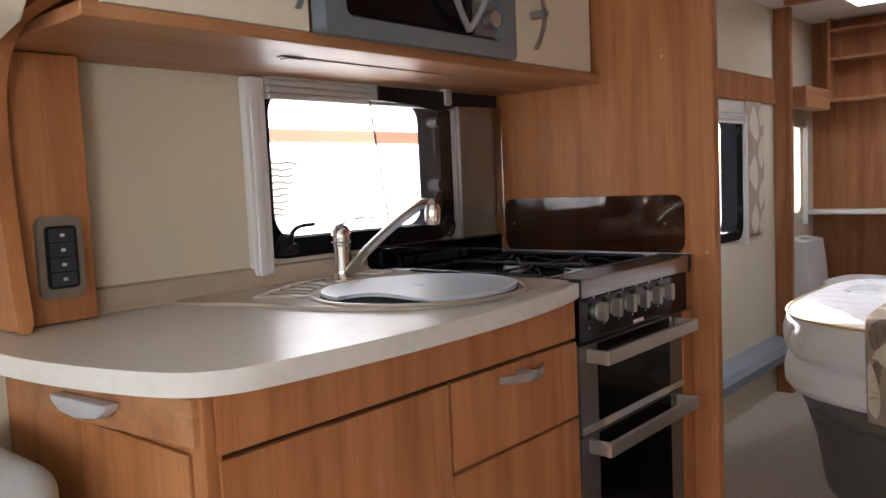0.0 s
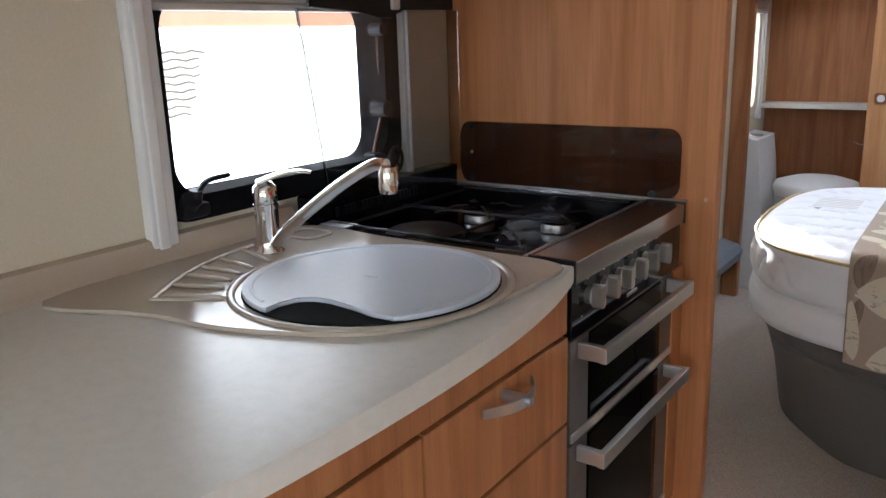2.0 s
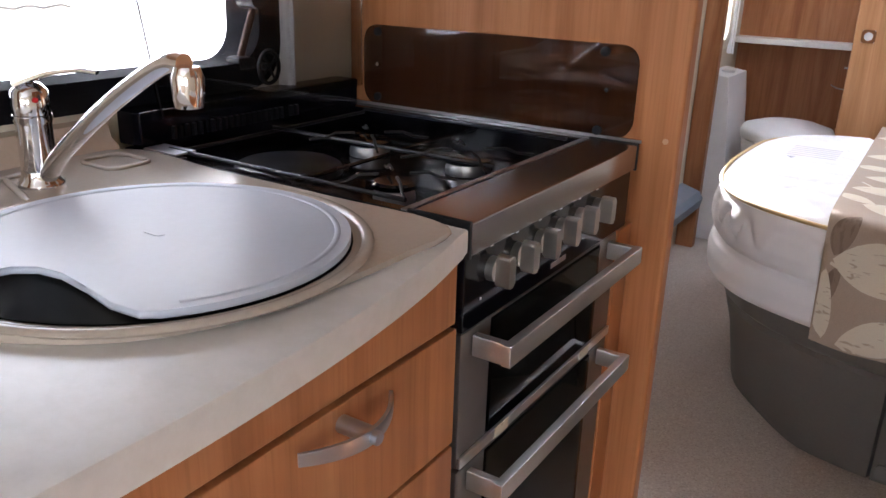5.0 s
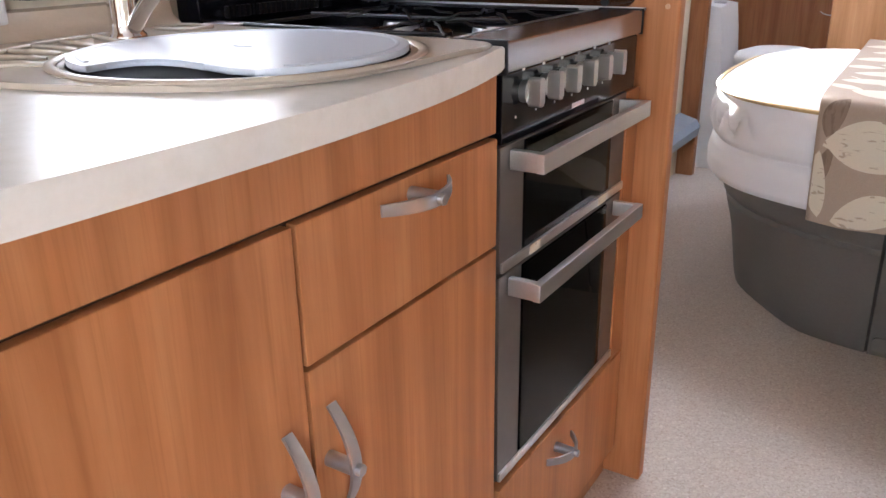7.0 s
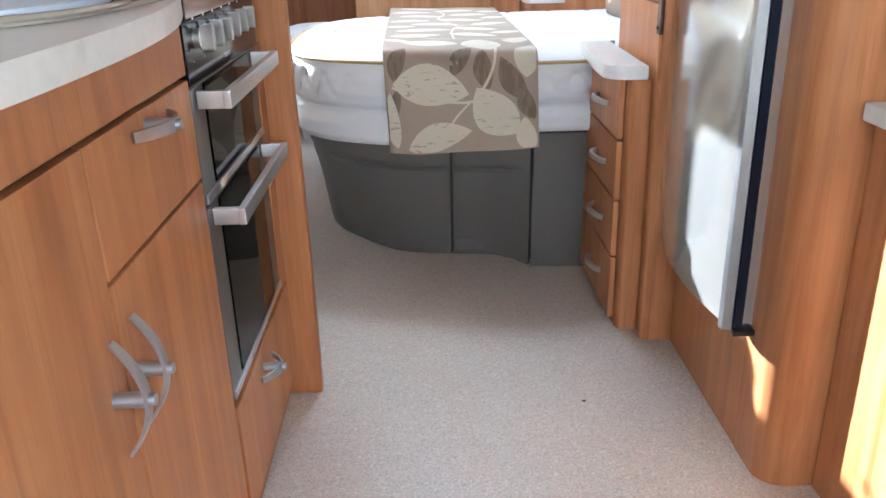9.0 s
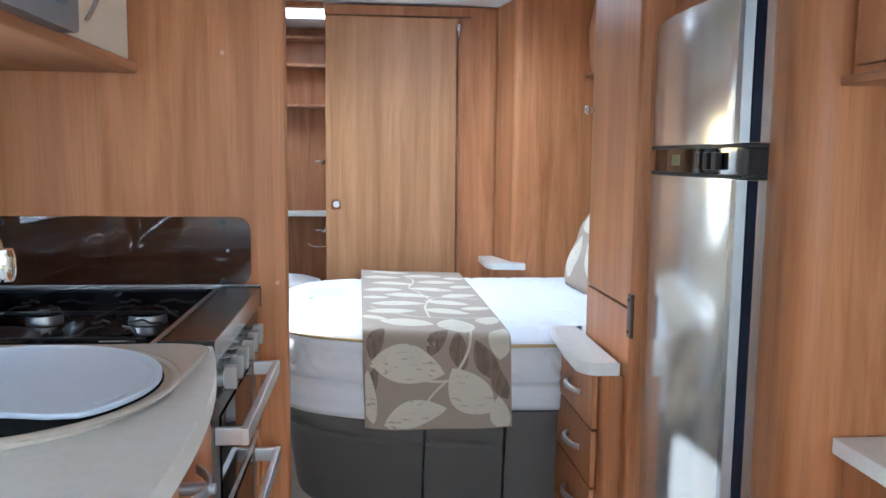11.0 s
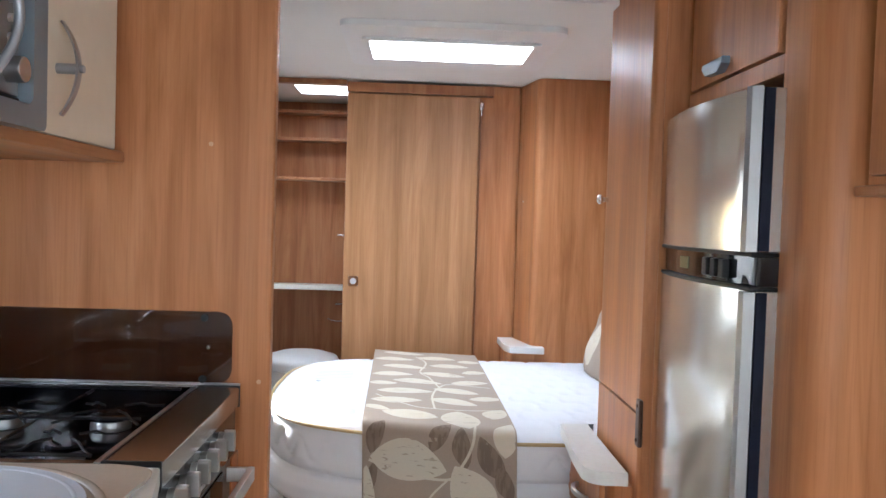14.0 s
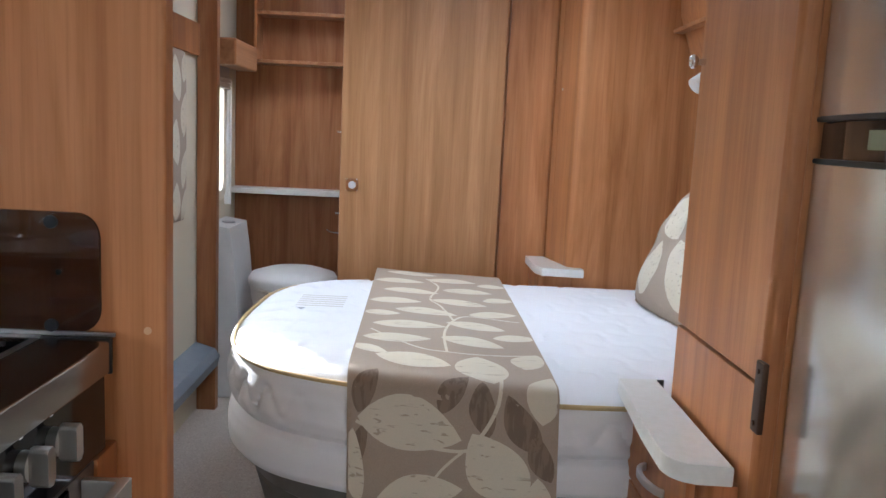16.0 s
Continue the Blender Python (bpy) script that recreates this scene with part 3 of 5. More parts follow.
# worktop with its bowed front
front = [(-1.36, 0.710), (-1.20, 0.720), (-1.06, 0.745), (-0.960, 0.778), (-0.918, 0.822), (-0.902, 0.885), (-0.891, 1.00), (-0.886, 1.12), (-0.886, 1.25), (-0.894, 1.38), (-0.911, 1.50), (-0.934, 1.600)]
outline = [(p.x, p.y) for p in smooth_line([(x, y, 0) for x, y in front], 5)]
outline = [(WALL + 0.003, 0.706)] + outline + [(-0.936, 1.611), (WALL + 0.003, 1.611)]
worktop = thing("worktop", -1.2, 1.2, TOP - 0.029, "pale grey stone-effect worktop with a bowed front edge", "worktop")
part("slab", prism(outline, "z", TOP - 0.029, TOP, 0.004, segments=3), WORKTOP, worktop)
bm = prism([(WALL + 0.003, TOP + 0.001), (WALL + 0.045, TOP + 0.001), (WALL + 0.040, TOP + 0.010), (WALL + 0.026, TOP + 0.018), (WALL + 0.020, TOP + 0.040), (WALL + 0.003, TOP + 0.043)], "y", 0.83, 1.60, 0.0)
part("upstand", bm, TAUPE, worktop, "glossy taupe upstand along the wall", smooth=0.9)

# tall post at the free end of the worktop, with switch panel
post = [(-1.395, TOP + 0.001), (-1.412, 1.05), (-1.428, 1.18), (-1.430, 1.28), (-1.412, 1.350), (-1.37, 1.392), (-1.31, 1.412), (-1.20, 1.420), (-1.20, 1.80), (WALL + 0.003, 1.80), (WALL + 0.003, TOP + 0.001)]
post = [(p.x, p.y) for p in smooth_line([(x, y, 0) for x, y in post[:8]], 4)] + post[8:]
end = thing("end_post", -1.43, 0.82, TOP, "curved pear wood post on the worktop end", "post")
part("side_panel", prism(post, "y", 0.784, 0.808, 0.008, segments=3), WOOD, end, smooth=0.9)
part("post", box(WALL + 0.003, -1.455, 0.809, 0.936, TOP + 0.001, 1.391, 0.006), WOOD, end)
sw = thing("switch_panel", -1.45, 0.875, 1.00, "dark control switch panel in a bronze frame", "switch panel")
QX = -1.4545
part("frame", prism(rounded(0.840, 0.912, 1.000, 1.132, 0.013), "x", QX, QX + 0.012, 0.003), plain("bronze_grey_frame", (0.25, 0.22, 0.18), 0.35, 0.4), sw, "bronze-grey rounded frame")
face = part("switch_face", prism(rounded(0.851, 0.901, 1.016, 1.116, 0.007), "x", QX + 0.012, QX + 0.016, 0.001), BLACK, sw)
DARK_SWITCH = plain("dark_blue_switch", (0.03, 0.035, 0.05), 0.35)
for i in range(4):
    part("rocker", box(QX + 0.016, QX + 0.019, 0.856, 0.896, 1.020 + i * 0.0235, 1.041 + i * 0.0235, 0.001), DARK_SWITCH, face)
    part("mark", box(QX + 0.019, QX + 0.0195, 0.873, 0.880, 1.028 + i * 0.0235, 1.033 + i * 0.0235), INK, face)

# overhead lockers
LOCK_X, LOCK_Z = -1.185, 1.408
lockers = thing("overhead_lockers", -1.36, 1.46, LOCK_Z, "pear wood overhead lockers with cream doors", "cupboard")
part("base_board", box(WALL + 0.003, LOCK_X + 0.010, 0.809, PANEL - 0.003, LOCK_Z - 0.016, LOCK_Z + 0.006, 0.005), WOOD_FLAT, lockers)
part("body", box(WALL + 0.003, LOCK_X - 0.020, 0.836, PANEL - 0.003, LOCK_Z + 0.006, 1.82), WOOD, lockers)
for y0, y1, hy in ((1.746, 2.112, 1.855), (0.848, 1.200, 1.17)):
    door = part("door", box(LOCK_X - 0.018, LOCK_X, y0, y1, LOCK_Z + 0.008, 1.80, 0.003), CREAM_DOOR, lockers, "cream gloss door")
    bow_handle("handle", door, (LOCK_X, hy, 1.524), (1, 0, 0), (0, 0, 1), 0.15)
part("under_light", box(-1.298, -1.282, 1.215, 1.69, LOCK_Z - 0.0185, LOCK_Z - 0.0162, 0.001), WOOD_SHADE, lockers, "thin wooden cover strip under the locker")
part("strip_end", box(-1.302, -1.280, 1.225, 1.262, LOCK_Z - 0.0205, LOCK_Z - 0.0186, 0.001), BROWN, lockers)

lounge = thing("lounge_lockers", -1.36, -0.5, 1.43, "cream overhead lockers above the lounge seat", "cupboard")
part("body", prism([(WALL + 0.003, 1.375), (-1.33, 1.376), (-1.25, 1.392), (-1.212, 1.43), (-1.20, 1.80), (WALL + 0.003, 1.80)], "y", -1.95, 0.768, 0.006), CREAM_DOOR, lounge, smooth=0.9)
MICRO_STRIP = plain("dark_satin_strip", (0.30, 0.29, 0.28), 0.38, 0.8)
mw = thing("microwave", -1.30, 1.47, LOCK_Z + 0.007, "built-in microwave with grey surround and dark glass door", "microwave")
MX = LOCK_X + 0.019
bm = frame_of(rounded(1.205, 1.742, LOCK_Z + 0.003, 1.80, 0.012), rounded(1.252, 1.700, LOCK_Z + 0.036, 1.765, 0.016), "x", MX - 0.02, MX + 0.016)
bmesh.ops.bevel(bm, geom=[e for e in bm.edges if len(e.link_faces) == 2 and e.calc_face_angle(0) > 1.2], offset=0.004, segments=2, affect="EDGES", clamp_overlap=True)
part("surround", bm, MICRO_GREY, mw, "grey painted surround")
part("body", box(WALL + 0.05, MX - 0.018, 1.222, 1.732, LOCK_Z + 0.012, 1.79), BLACK, mw)
face = part("door", box(MX - 0.018, MX - 0.004, 1.256, 1.620, LOCK_Z + 0.046, 1.755, 0.004), ENAMEL, mw, "black glass door")
part("sill", box(MX - 0.018, MX - 0.002, 1.256, 1.696, LOCK_Z + 0.038, LOCK_Z + 0.044, 0.001), BLACK, mw, "dark vent slot under the door")
part("control_strip", box(MX - 0.018, MX - 0.003, 1.624, 1.697, LOCK_Z + 0.046, 1.757, 0.003), MICRO_STRIP, mw, "brushed steel control strip")
part("dial", cylinder((MX - 0.003, 1.664, LOCK_Z + 0.080), (MX + 0.022, 1.664, LOCK_Z + 0.080), 0.018, n=28, bevel=0.003), SATIN, mw)
for i in range(4):
    part("button", cylinder((MX - 0.003, 1.668, LOCK_Z + 0.125 + i * 0.026), (MX + 0.002, 1.668, LOCK_Z + 0.125 + i * 0.026), 0.006, n=14), SATIN, mw)


def leaf_bow(bulge, bm=None):
    """One half of the leaf-shaped door pull, bowed sideways and outward."""
    line = []
    for i in range(21):
        t = math.sin(math.pi * i / 20)
        line.append((MX + 0.008 + 0.020 * t, 1.590 + bulge * t, LOCK_Z + 0.050 + 0.190 * i / 20))
    return sweep(line, flat_section(0.012, 0.013, 0.3), up=(1, 0, 0), bm=bm)


part("handle", leaf_bow(0.042, leaf_bow(-0.072)), plain("silver_plastic", (0.40, 0.43, 0.47), 0.35, 0.55), mw, "leaf-shaped silver handle", smooth=0.9)

# ---------------------------------------------------------------- tall panel beside the cooker
panel = thing("tall_panel", -1.2, PANEL, 0.0, "full height pear wood dividing panel", "panel", kind="structure")
part("board", box(WALL + 0.003, -0.884, PANEL, PANEL + 0.034, 0.0, CEIL - 0.002, 0.006, segments=3), WOOD, panel)
for x, z in ((-1.009, 1.436), (-1.009, 1.80), (-0.905, 0.965)):
    part("screw_cap", cylinder((x, PANEL + 0.001, z), (x, PANEL - 0.002, z), 0.0045, n=12), plain("tan_cap", (0.55, 0.34, 0.20), 0.5), panel)

splash = thing("splashback", -1.22, PANEL - 0.006, TOP, "smoked glass splashback screwed to the panel", "splashback")
p = part("sheet", prism(rounded(-1.485, -0.958, TOP + 0.004, 1.104, 0.028), "y", PANEL - 0.008, PANEL - 0.003, 0.001), SMOKED, splash)
for x, z in ((-1.452, 1.092), (-1.012, 1.092), (-1.452, 0.975), (-1.014, 0.970)):
    part("cap", cylinder((x, PANEL - 0.008, z), (x, PANEL - 0.013, z), 0.0075, n=16), BLACK, splash)
for x in (-1.452, -1.004):
    part("screw", cylinder((x, PANEL - 0.008, 1.034), (x, PANEL - 0.012, 1.034), 0.0035, n=12), CHROME, splash)

# ---------------------------------------------------------------- cooker
C0, C1 = 1.6165, 2.104
cooker = thing("cooker", -1.2, 1.86, 0.28, "black built-in cooker with gas hob, grill and oven", "cooker")
part("carcass", box(WALL + 0.05, FACE - 0.024, C0, C1, 0.30, TOP - 0.06), ENAMEL, cooker)
# hob tray
tray = part("hob_tray", frame_of([(WALL + 0.03, C0), (FACE - 0.075, C0), (FACE - 0.075, C1), (WALL + 0.03, C1)], [(WALL + 0.05, C0 + 0.014), (FACE - 0.088, C0 + 0.014), (FACE - 0.088, C1 - 0.014), (WALL + 0.05, C1 - 0.014)], "z", TOP - 0.03, TOP + 0.002), ENAMEL, cooker, "black enamel hob")
part("tray_floor", box(WALL + 0.03, FACE - 0.075, C0, C1, TOP - 0.058, TOP - 0.022), ENAMEL, tray)
part("front_rail", box(FACE - 0.074, FACE + 0.004, C0, C1, TOP - 0.034, TOP + 0.004, 0.003), RAIL_STEEL, cooker, "brushed steel front rail")
part("bright_edge", box(FACE - 0.086, FACE - 0.078, C0, C1 + 0.002, TOP + 0.002, TOP + 0.0035), BURNER, tray)
part("rear_filler", box(WALL + 0.03, FACE - 0.006, C1 + 0.0005, PANEL - 0.002, TOP - 0.03, TOP + 0.0015), ENAMEL, tray)
part("rear_edge", box(WALL + 0.03, FACE - 0.0, PANEL - 0.0125, PANEL - 0.0085, TOP + 0.0018, TOP + 0.006), SATIN, tray, "bright rear trim")
for y in (C0 - 0.003, C1 + 0.001):
    part("end_cap", box(FACE - 0.076, FACE + 0.005, y, y + 0.005, TOP - 0.036, TOP + 0.006, 0.001), BLACK, cooker)
bm = box(WALL + 0.003, WALL + 0.055, C0 + 0.01, C1 - 0.004, TOP + 0.002, TOP + 0.052, 0.004)
back = part("vent_rail", bm, ENAMEL, cooker, "black vented upstand behind the hob")
for i in range(22):
    part("vent_slat", box(WALL + 0.055, WALL + 0.062, C0 + 0.06 + i * 0.012, C0 + 0.066 + i * 0.012, TOP + 0.008, TOP + 0.026, 0.001), IRON, back)
part("corner_plate", box(WALL + 0.065, WALL + 0.13, C0 + 0.004, C0 + 0.04, TOP + 0.003, TOP + 0.006, 0.001), SATIN, tray)
# electric plate and three gas burners
part("hot_plate", lathe([(0, 0.0), (0.02, 0.001), (0.066, 0.001), (0.073, -0.003), (0.075, -0.012), (0, -0.012)], (-1.30, 1.730, TOP - 0.009), 36), IRON, cooker, "round electric hot plate")


def burner(x, y, r):
    b = part("burner", lathe([(0, -0.021), (r * 1.02, -0.021), (r * 1.02, -0.014), (r * 0.94, -0.006), (0, -0.006)], (x, y, TOP), 28), BURNER, cooker, "gas burner with an alloy crown")
    part("cap", lathe([(0, 0.006), (r * 0.95, 0.006), (r * 1.10, 0.003), (r * 1.10, -0.002), (0, -0.002)], (x, y, TOP - 0.0018), 28), ENAMEL, b, "black enamel burner cap")
    c = Vector((x, y, TOP))
    for k in range(4):
        a = radians(45 + 90 * k)
        d = Vector((math.cos(a), math.sin(a), 0))
        line = [c + d * (r * q) + Vector((0, 0, h)) for q, h in ((3.0, 0.003), (2.2, 0.006), (1.7, 0.013), (0.75, 0.013))]
        part("pan_support", sweep(line, ring_section(0.0019, 8)), IRON, b, "black wire pan support", smooth=1.2)
    return b


burner(-1.100, 1.705, 0.026)
burner(-1.100, 1.880, 0.032)
burner(-1.275, 1.880, 0.030)
for y in (C0 + 0.028, 1.845, C1 - 0.03):
    part("grid_bar", sweep([(WALL + 0.09, y, TOP + 0.004), (FACE - 0.10, y, TOP + 0.004)], ring_section(0.003, 8)), IRON, cooker, "black wire grid bar")
for x in (WALL + 0.09, -1.205):
    part("grid_bar", sweep([(x, C0 + 0.028, TOP - 0.002), (x, C1 - 0.03, TOP - 0.002)], ring_section(0.003, 8)), IRON, cooker, "black wire grid bar")
# control fascia
fascia = part("fascia", box(FACE - 0.024, FACE - 0.002, C0, C1, 0.832, TOP - 0.036, 0.002), ENAMEL, cooker, "black control fascia")
for i in range(6):
    y = 1.674 + i * 0.0595
    z = 0.893
    knob = part("knob", cylinder((FACE - 0.002, y, z), (FACE + 0.008, y, z), 0.0145, n=26), KNOB_METAL, fascia, "satin metal control knob")
    part("grip", prism(rounded(y - 0.0075, y + 0.0075, z - 0.0185, z + 0.0185, 0.004), "x", FACE + 0.008, FACE + 0.026, 0.002), KNOB_METAL, knob)
    part("mark", box(FACE - 0.002, FACE - 0.0012, y - 0.003, y + 0.003, z + 0.026, z + 0.034), INK, fascia)
    part("mark", box(FACE - 0.002, FACE - 0.0012, y - 0.022, y - 0.019, z - 0.032, z - 0.029), INK, fascia)
part("badge", box(FACE - 0.002, FACE - 0.0012, 1.835, 1.880, 0.842, 0.849), SATIN, fascia)


def oven_door(z0, z1, name, label):
    d = part(name, box(FACE - 0.024, FACE - 0.004, C0 + 0.002, 2.076, z0, z1, 0.002), OVEN_SIDE, cooker, label)
    part("glass", box(FACE - 0.006, FACE - 0.001, C0 + 0.070, 2.006, z0 + 0.018, z1 - 0.004, 0.001), OVEN_GLASS, d, "black door glass")
    part("inner_glass", box(FACE - 0.0045, FACE - 0.0035, C0 + 0.068, 2.008, z0 + 0.016, z1 - 0.002), ENAMEL, d)
    hz = z1 - 0.020
    bm = sweep([(FACE - 0.002, C0 + 0.030, hz), (FACE + 0.042, C0 + 0.030, hz)], flat_section(0.012, 0.026, 0.08))
    sweep([(FACE - 0.002, 2.042, hz), (FACE + 0.042, 2.042, hz)], flat_section(0.012, 0.026, 0.08), bm=bm)
    box(FACE + 0.036, FACE + 0.048, C0 + 0.022, 2.050, hz - 0.0132, hz + 0.0132, 0.0015, bm=bm)
    part("handle", bm, STEEL, d, "square steel bar handle")
    part("lower_rail", box(FACE - 0.004, FACE + 0.0005, C0 + 0.003, 2.074, z0 + 0.001, z0 + 0.015, 0.001), STEEL, d, "steel lower edge of the door")
    if name == "grill_door":
        for y in (C0 + 0.085, 1.958):
            part("label", box(FACE + 0.0005, FACE + 0.001, y, y + 0.034, z0 + 0.001, z0 + 0.016), LEAF_PRINT, d, "small printed sticker")
    return d


oven_door(0.655, 0.829, "grill_door", "black glass grill door")
oven_door(0.316, 0.649, "oven_door", "black glass oven door")
part("side_strip", box(FACE - 0.024, FACE - 0.002, 2.079, PANEL - 0.003, 0.303, 0.828, 0.001), WOOD, cooker)
low = thing("drawer_unit", -1.2, 1.86, 0.0, "pear wood drawer under the cooker", "drawer")
part("front", box(FACE - 0.020, FACE, C0 + 0.002, PANEL - 0.006, 0.072, 0.300, 0.0022), WOOD, low)
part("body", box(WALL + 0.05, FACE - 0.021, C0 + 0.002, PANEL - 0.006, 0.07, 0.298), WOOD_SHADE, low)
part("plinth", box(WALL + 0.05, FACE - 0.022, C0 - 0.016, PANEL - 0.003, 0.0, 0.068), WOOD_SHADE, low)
bow_handle("handle", low, (FACE, 1.825, 0.258), (1, 0, 0), (0, 1, 0), 0.10)

# ---------------------------------------------------------------- sink, lid and tap
SX, SY, SR = -1.134, 1.381, 0.179
sink = thing("sink", SX, SY, TOP, "champagne composite sink with a ribbed drainer", "sink")
rim = smooth_line([(-1.475, 1.09, 0), (-1.31, 1.132, 0), (-1.17, 1.150, 0), (-1.04, 1.205, 0), (-0.972, 1.275, 0), (-0.944, 1.37, 0), (-0.936, 1.50, 0), (-0.948, 1.592, 0), (-1.10, 1.598, 0), (-1.30, 1.600, 0), (-1.48, 1.600, 0), (-1.485, 1.40, 0)], 5, closed=True)
part("deck", prism([(p.x, p.y) for p in rim], "z", TOP + 0.0005, TOP + 0.0065, 0.003, segments=3), SINK, sink, smooth=0.9)
ring = [(SX + (SR + 0.016) * math.cos(2 * math.pi * i / 56), SY + (SR + 0.016) * math.sin(2 * math.pi * i / 56), TOP + 0.0075) for i in range(56)]
part("bowl_rim", sweep(ring, ring_section(0.006, 8, 0.6), closed=True), SINK, sink, smooth=1.2)
# flat disc in black: the unlit bowl's shade is put into its colour
part("bowl", lathe([(0, 0.0012), (SR + 0.002, 0.0012), (SR + 0.002, 0.0)], (SX, SY, TOP + 0.0066), 48), plain("bowl_shade_black", (0.004, 0.004, 0.004), 0.9, spec=0.05), sink, "flat black disc for the bowl's shade under the lid")
arc = smooth_line([(-1.340, 1.168, TOP + 0.008), (-1.395, 1.255, TOP + 0.008), (-1.430, 1.340, TOP + 0.008), (-1.448, 1.44, TOP + 0.008)], 6)
bm = sweep(arc, ring_section(0.005, 8, 0.7))
tail = smooth_line([(-1.340, 1.168, TOP + 0.008), (-1.295, 1.195, TOP + 0.008), (-1.255, 1.226, TOP + 0.008)], 5)
sweep(tail, ring_section(0.004, 8, 0.7), bm=bm)
part("drainer_edge", bm, SINK, sink, smooth=1.2)
for i in range(6):
    t = (i + 0.6) / 6.2
    p = arc[int(t * (len(arc) - 1))]
    a = math.atan2(p.y - SY, p.x - SX)
    q = Vector((SX + (SR + 0.028) * math.cos(a + 0.10), SY + (SR + 0.028) * math.sin(a + 0.10), TOP + 0.008))
    part("drainer_rib", sweep([p.lerp(q, k / 6) for k in range(7)], ring_section(0.0045, 8, 0.8), scales=[0.5, 1, 1, 1, 1, 1, 0.5]), SINK, sink, smooth=1.2)
part("tray_ring", sweep([(x, y, TOP + 0.008) for x, y in rounded(-1.455, -1.385, 1.515, 1.575, 0.015)], ring_section(0.003, 8), closed=True), SINK, sink, smooth=1.2)

# lid: a disc with a bite out of its near edge
pts = []
for i in range(65):
    a = radians(-42 + (360 - 56) * i / 64)
    pts.append((SX + SR * math.cos(a), SY + SR * math.sin(a)))
for dx, dy in ((-0.034, -0.150), (-0.026, -0.122), (-0.008, -0.108), (0.020, -0.104), (0.060, -0.112), (0.100, -0.122)):
    pts.append((SX + dx, SY + dy))
lid = part("lid", prism(pts, "z", TOP + 0.0085, TOP + 0.015, 0.003, segments=3), LID, sink, "round pale grey plastic lid with a bite in its edge")
inner = [(SX + (x - SX) * 0.93, SY + (y - SY) * 0.93, TOP + 0.0152) for x, y in pts[2:63]]
part("raised_line", sweep(inner, ring_section(0.0028, 6, 0.4)), LID, lid, smooth=1.2)
part("mark", prism(rounded(SX - 0.014, SX + 0.010, SY - 0.005, SY + 0.005, 0.0045), "z", TOP + 0.0151, TOP + 0.0158), LID, lid)

tap = thing("mixer_tap", -1.394, 1.430, TOP + 0.007, "chrome single lever mixer tap", "tap")
TX, TY = -1.394, 1.430
part("base", lathe([(0, 0), (0.025, 0), (0.025, 0.004), (0.021, 0.008), (0.0195, 0.02), (0.019, 0.07), (0.0205, 0.074), (0.0205, 0.080), (0, 0.080)], (TX, TY, TOP + 0.0067), 32), CHROME, tap, "chrome tap body", smooth=0.9)
head = part("head", lathe([(0.0195, 0), (0.0205, 0.012), (0.019, 0.026), (0.012, 0.034), (0, 0.037)], (TX, TY, TOP + 0.0872), 32), CHROME, tap, smooth=0.9)
part("lever", sweep(smooth_line([(TX - 0.004, TY - 0.012, TOP + 0.121), (TX + 0.02, TY + 0.012, TOP + 0.133), (TX + 0.045, TY + 0.030, TOP + 0.137), (TX + 0.062, TY + 0.044, TOP + 0.134)], 5), flat_section(0.020, 0.007, 0.3), scales=[1.4 - 0.045 * i for i in range(16)]), CHROME, head, "flat chrome lever", smooth=0.9)
part("temperature_mark", cylinder((TX + 0.0185, TY - 0.006, TOP + 0.105), (TX + 0.021, TY - 0.006, TOP + 0.105), 0.003, n=10), plain("red_dot", (0.5, 0.02, 0.02), 0.4), head)
spout = smooth_line([(TX + 0.015, TY, TOP + 0.02), (TX + 0.055, TY - 0.001, TOP + 0.055), (TX + 0.14, TY + 0.004, TOP + 0.115), (TX + 0.215, TY + 0.009, TOP + 0.158), (TX + 0.245, TY + 0.011, TOP + 0.162)], 6)
arm = part("spout", sweep(spout, ring_section(0.0108, 14, 0.9)), CHROME, tap, "long slanting chrome spout", smooth=1.2)
part("nozzle", lathe([(0, -0.034), (0.013, -0.034), (0.015, -0.024), (0.0155, -0.006), (0.012, 0.004), (0, 0.005)], (TX + 0.248, TY + 0.011, TOP + 0.156), 24), CHROME, arm, smooth=0.9)

# gas tap wheel on the wall beside the window, splash guard glass and plug
wheel = thing("gas_wheel", WALL + 0.05, 1.90, 1.02, "small black hand wheel of the wall gas tap", "valve wheel")
WX, WY, WZ = WALL + 0.035, 1.895, 1.045
ringpts = [(WX, WY + 0.022 * math.cos(2 * math.pi * i / 28), WZ + 0.026 * math.sin(2 * math.pi * i / 28)) for i in range(28)]
part("rim", sweep(ringpts, ring_section(0.0035, 8), closed=True, up=(1, 0, 0)), BLACK, wheel, smooth=1.2)
bm = bmesh.new()
for a in (0.6, 2.2):
    d = Vector((0, 0.020 * math.cos(a), 0.024 * math.sin(a)))
    c = Vector((WX, WY, WZ))
    cylinder(c - d, c + d, 0.0022, n=8, bm=bm)
part("spoke", bm, BLACK, wheel)
part("stem", cylinder((WALL + 0.002, WY, WZ), (WX, WY, WZ), 0.006, n=12), BLACK, wheel)
flapg = thing("window_splash_flap", WALL + 0.06, 1.78, 1.40, "black hinged strip above a glass splash guard", "splash guard")
part("strip", prism([(1.632, 1.385), (1.632, 1.352), (1.76, 1.348), (1.82, 1.335), (1.86, 1.334), (1.90, 1.352), (2.08, 1.352), (2.08, 1.385)], "x", WALL + 0.060, WALL + 0.068, 0.002), BLACK, flapg)
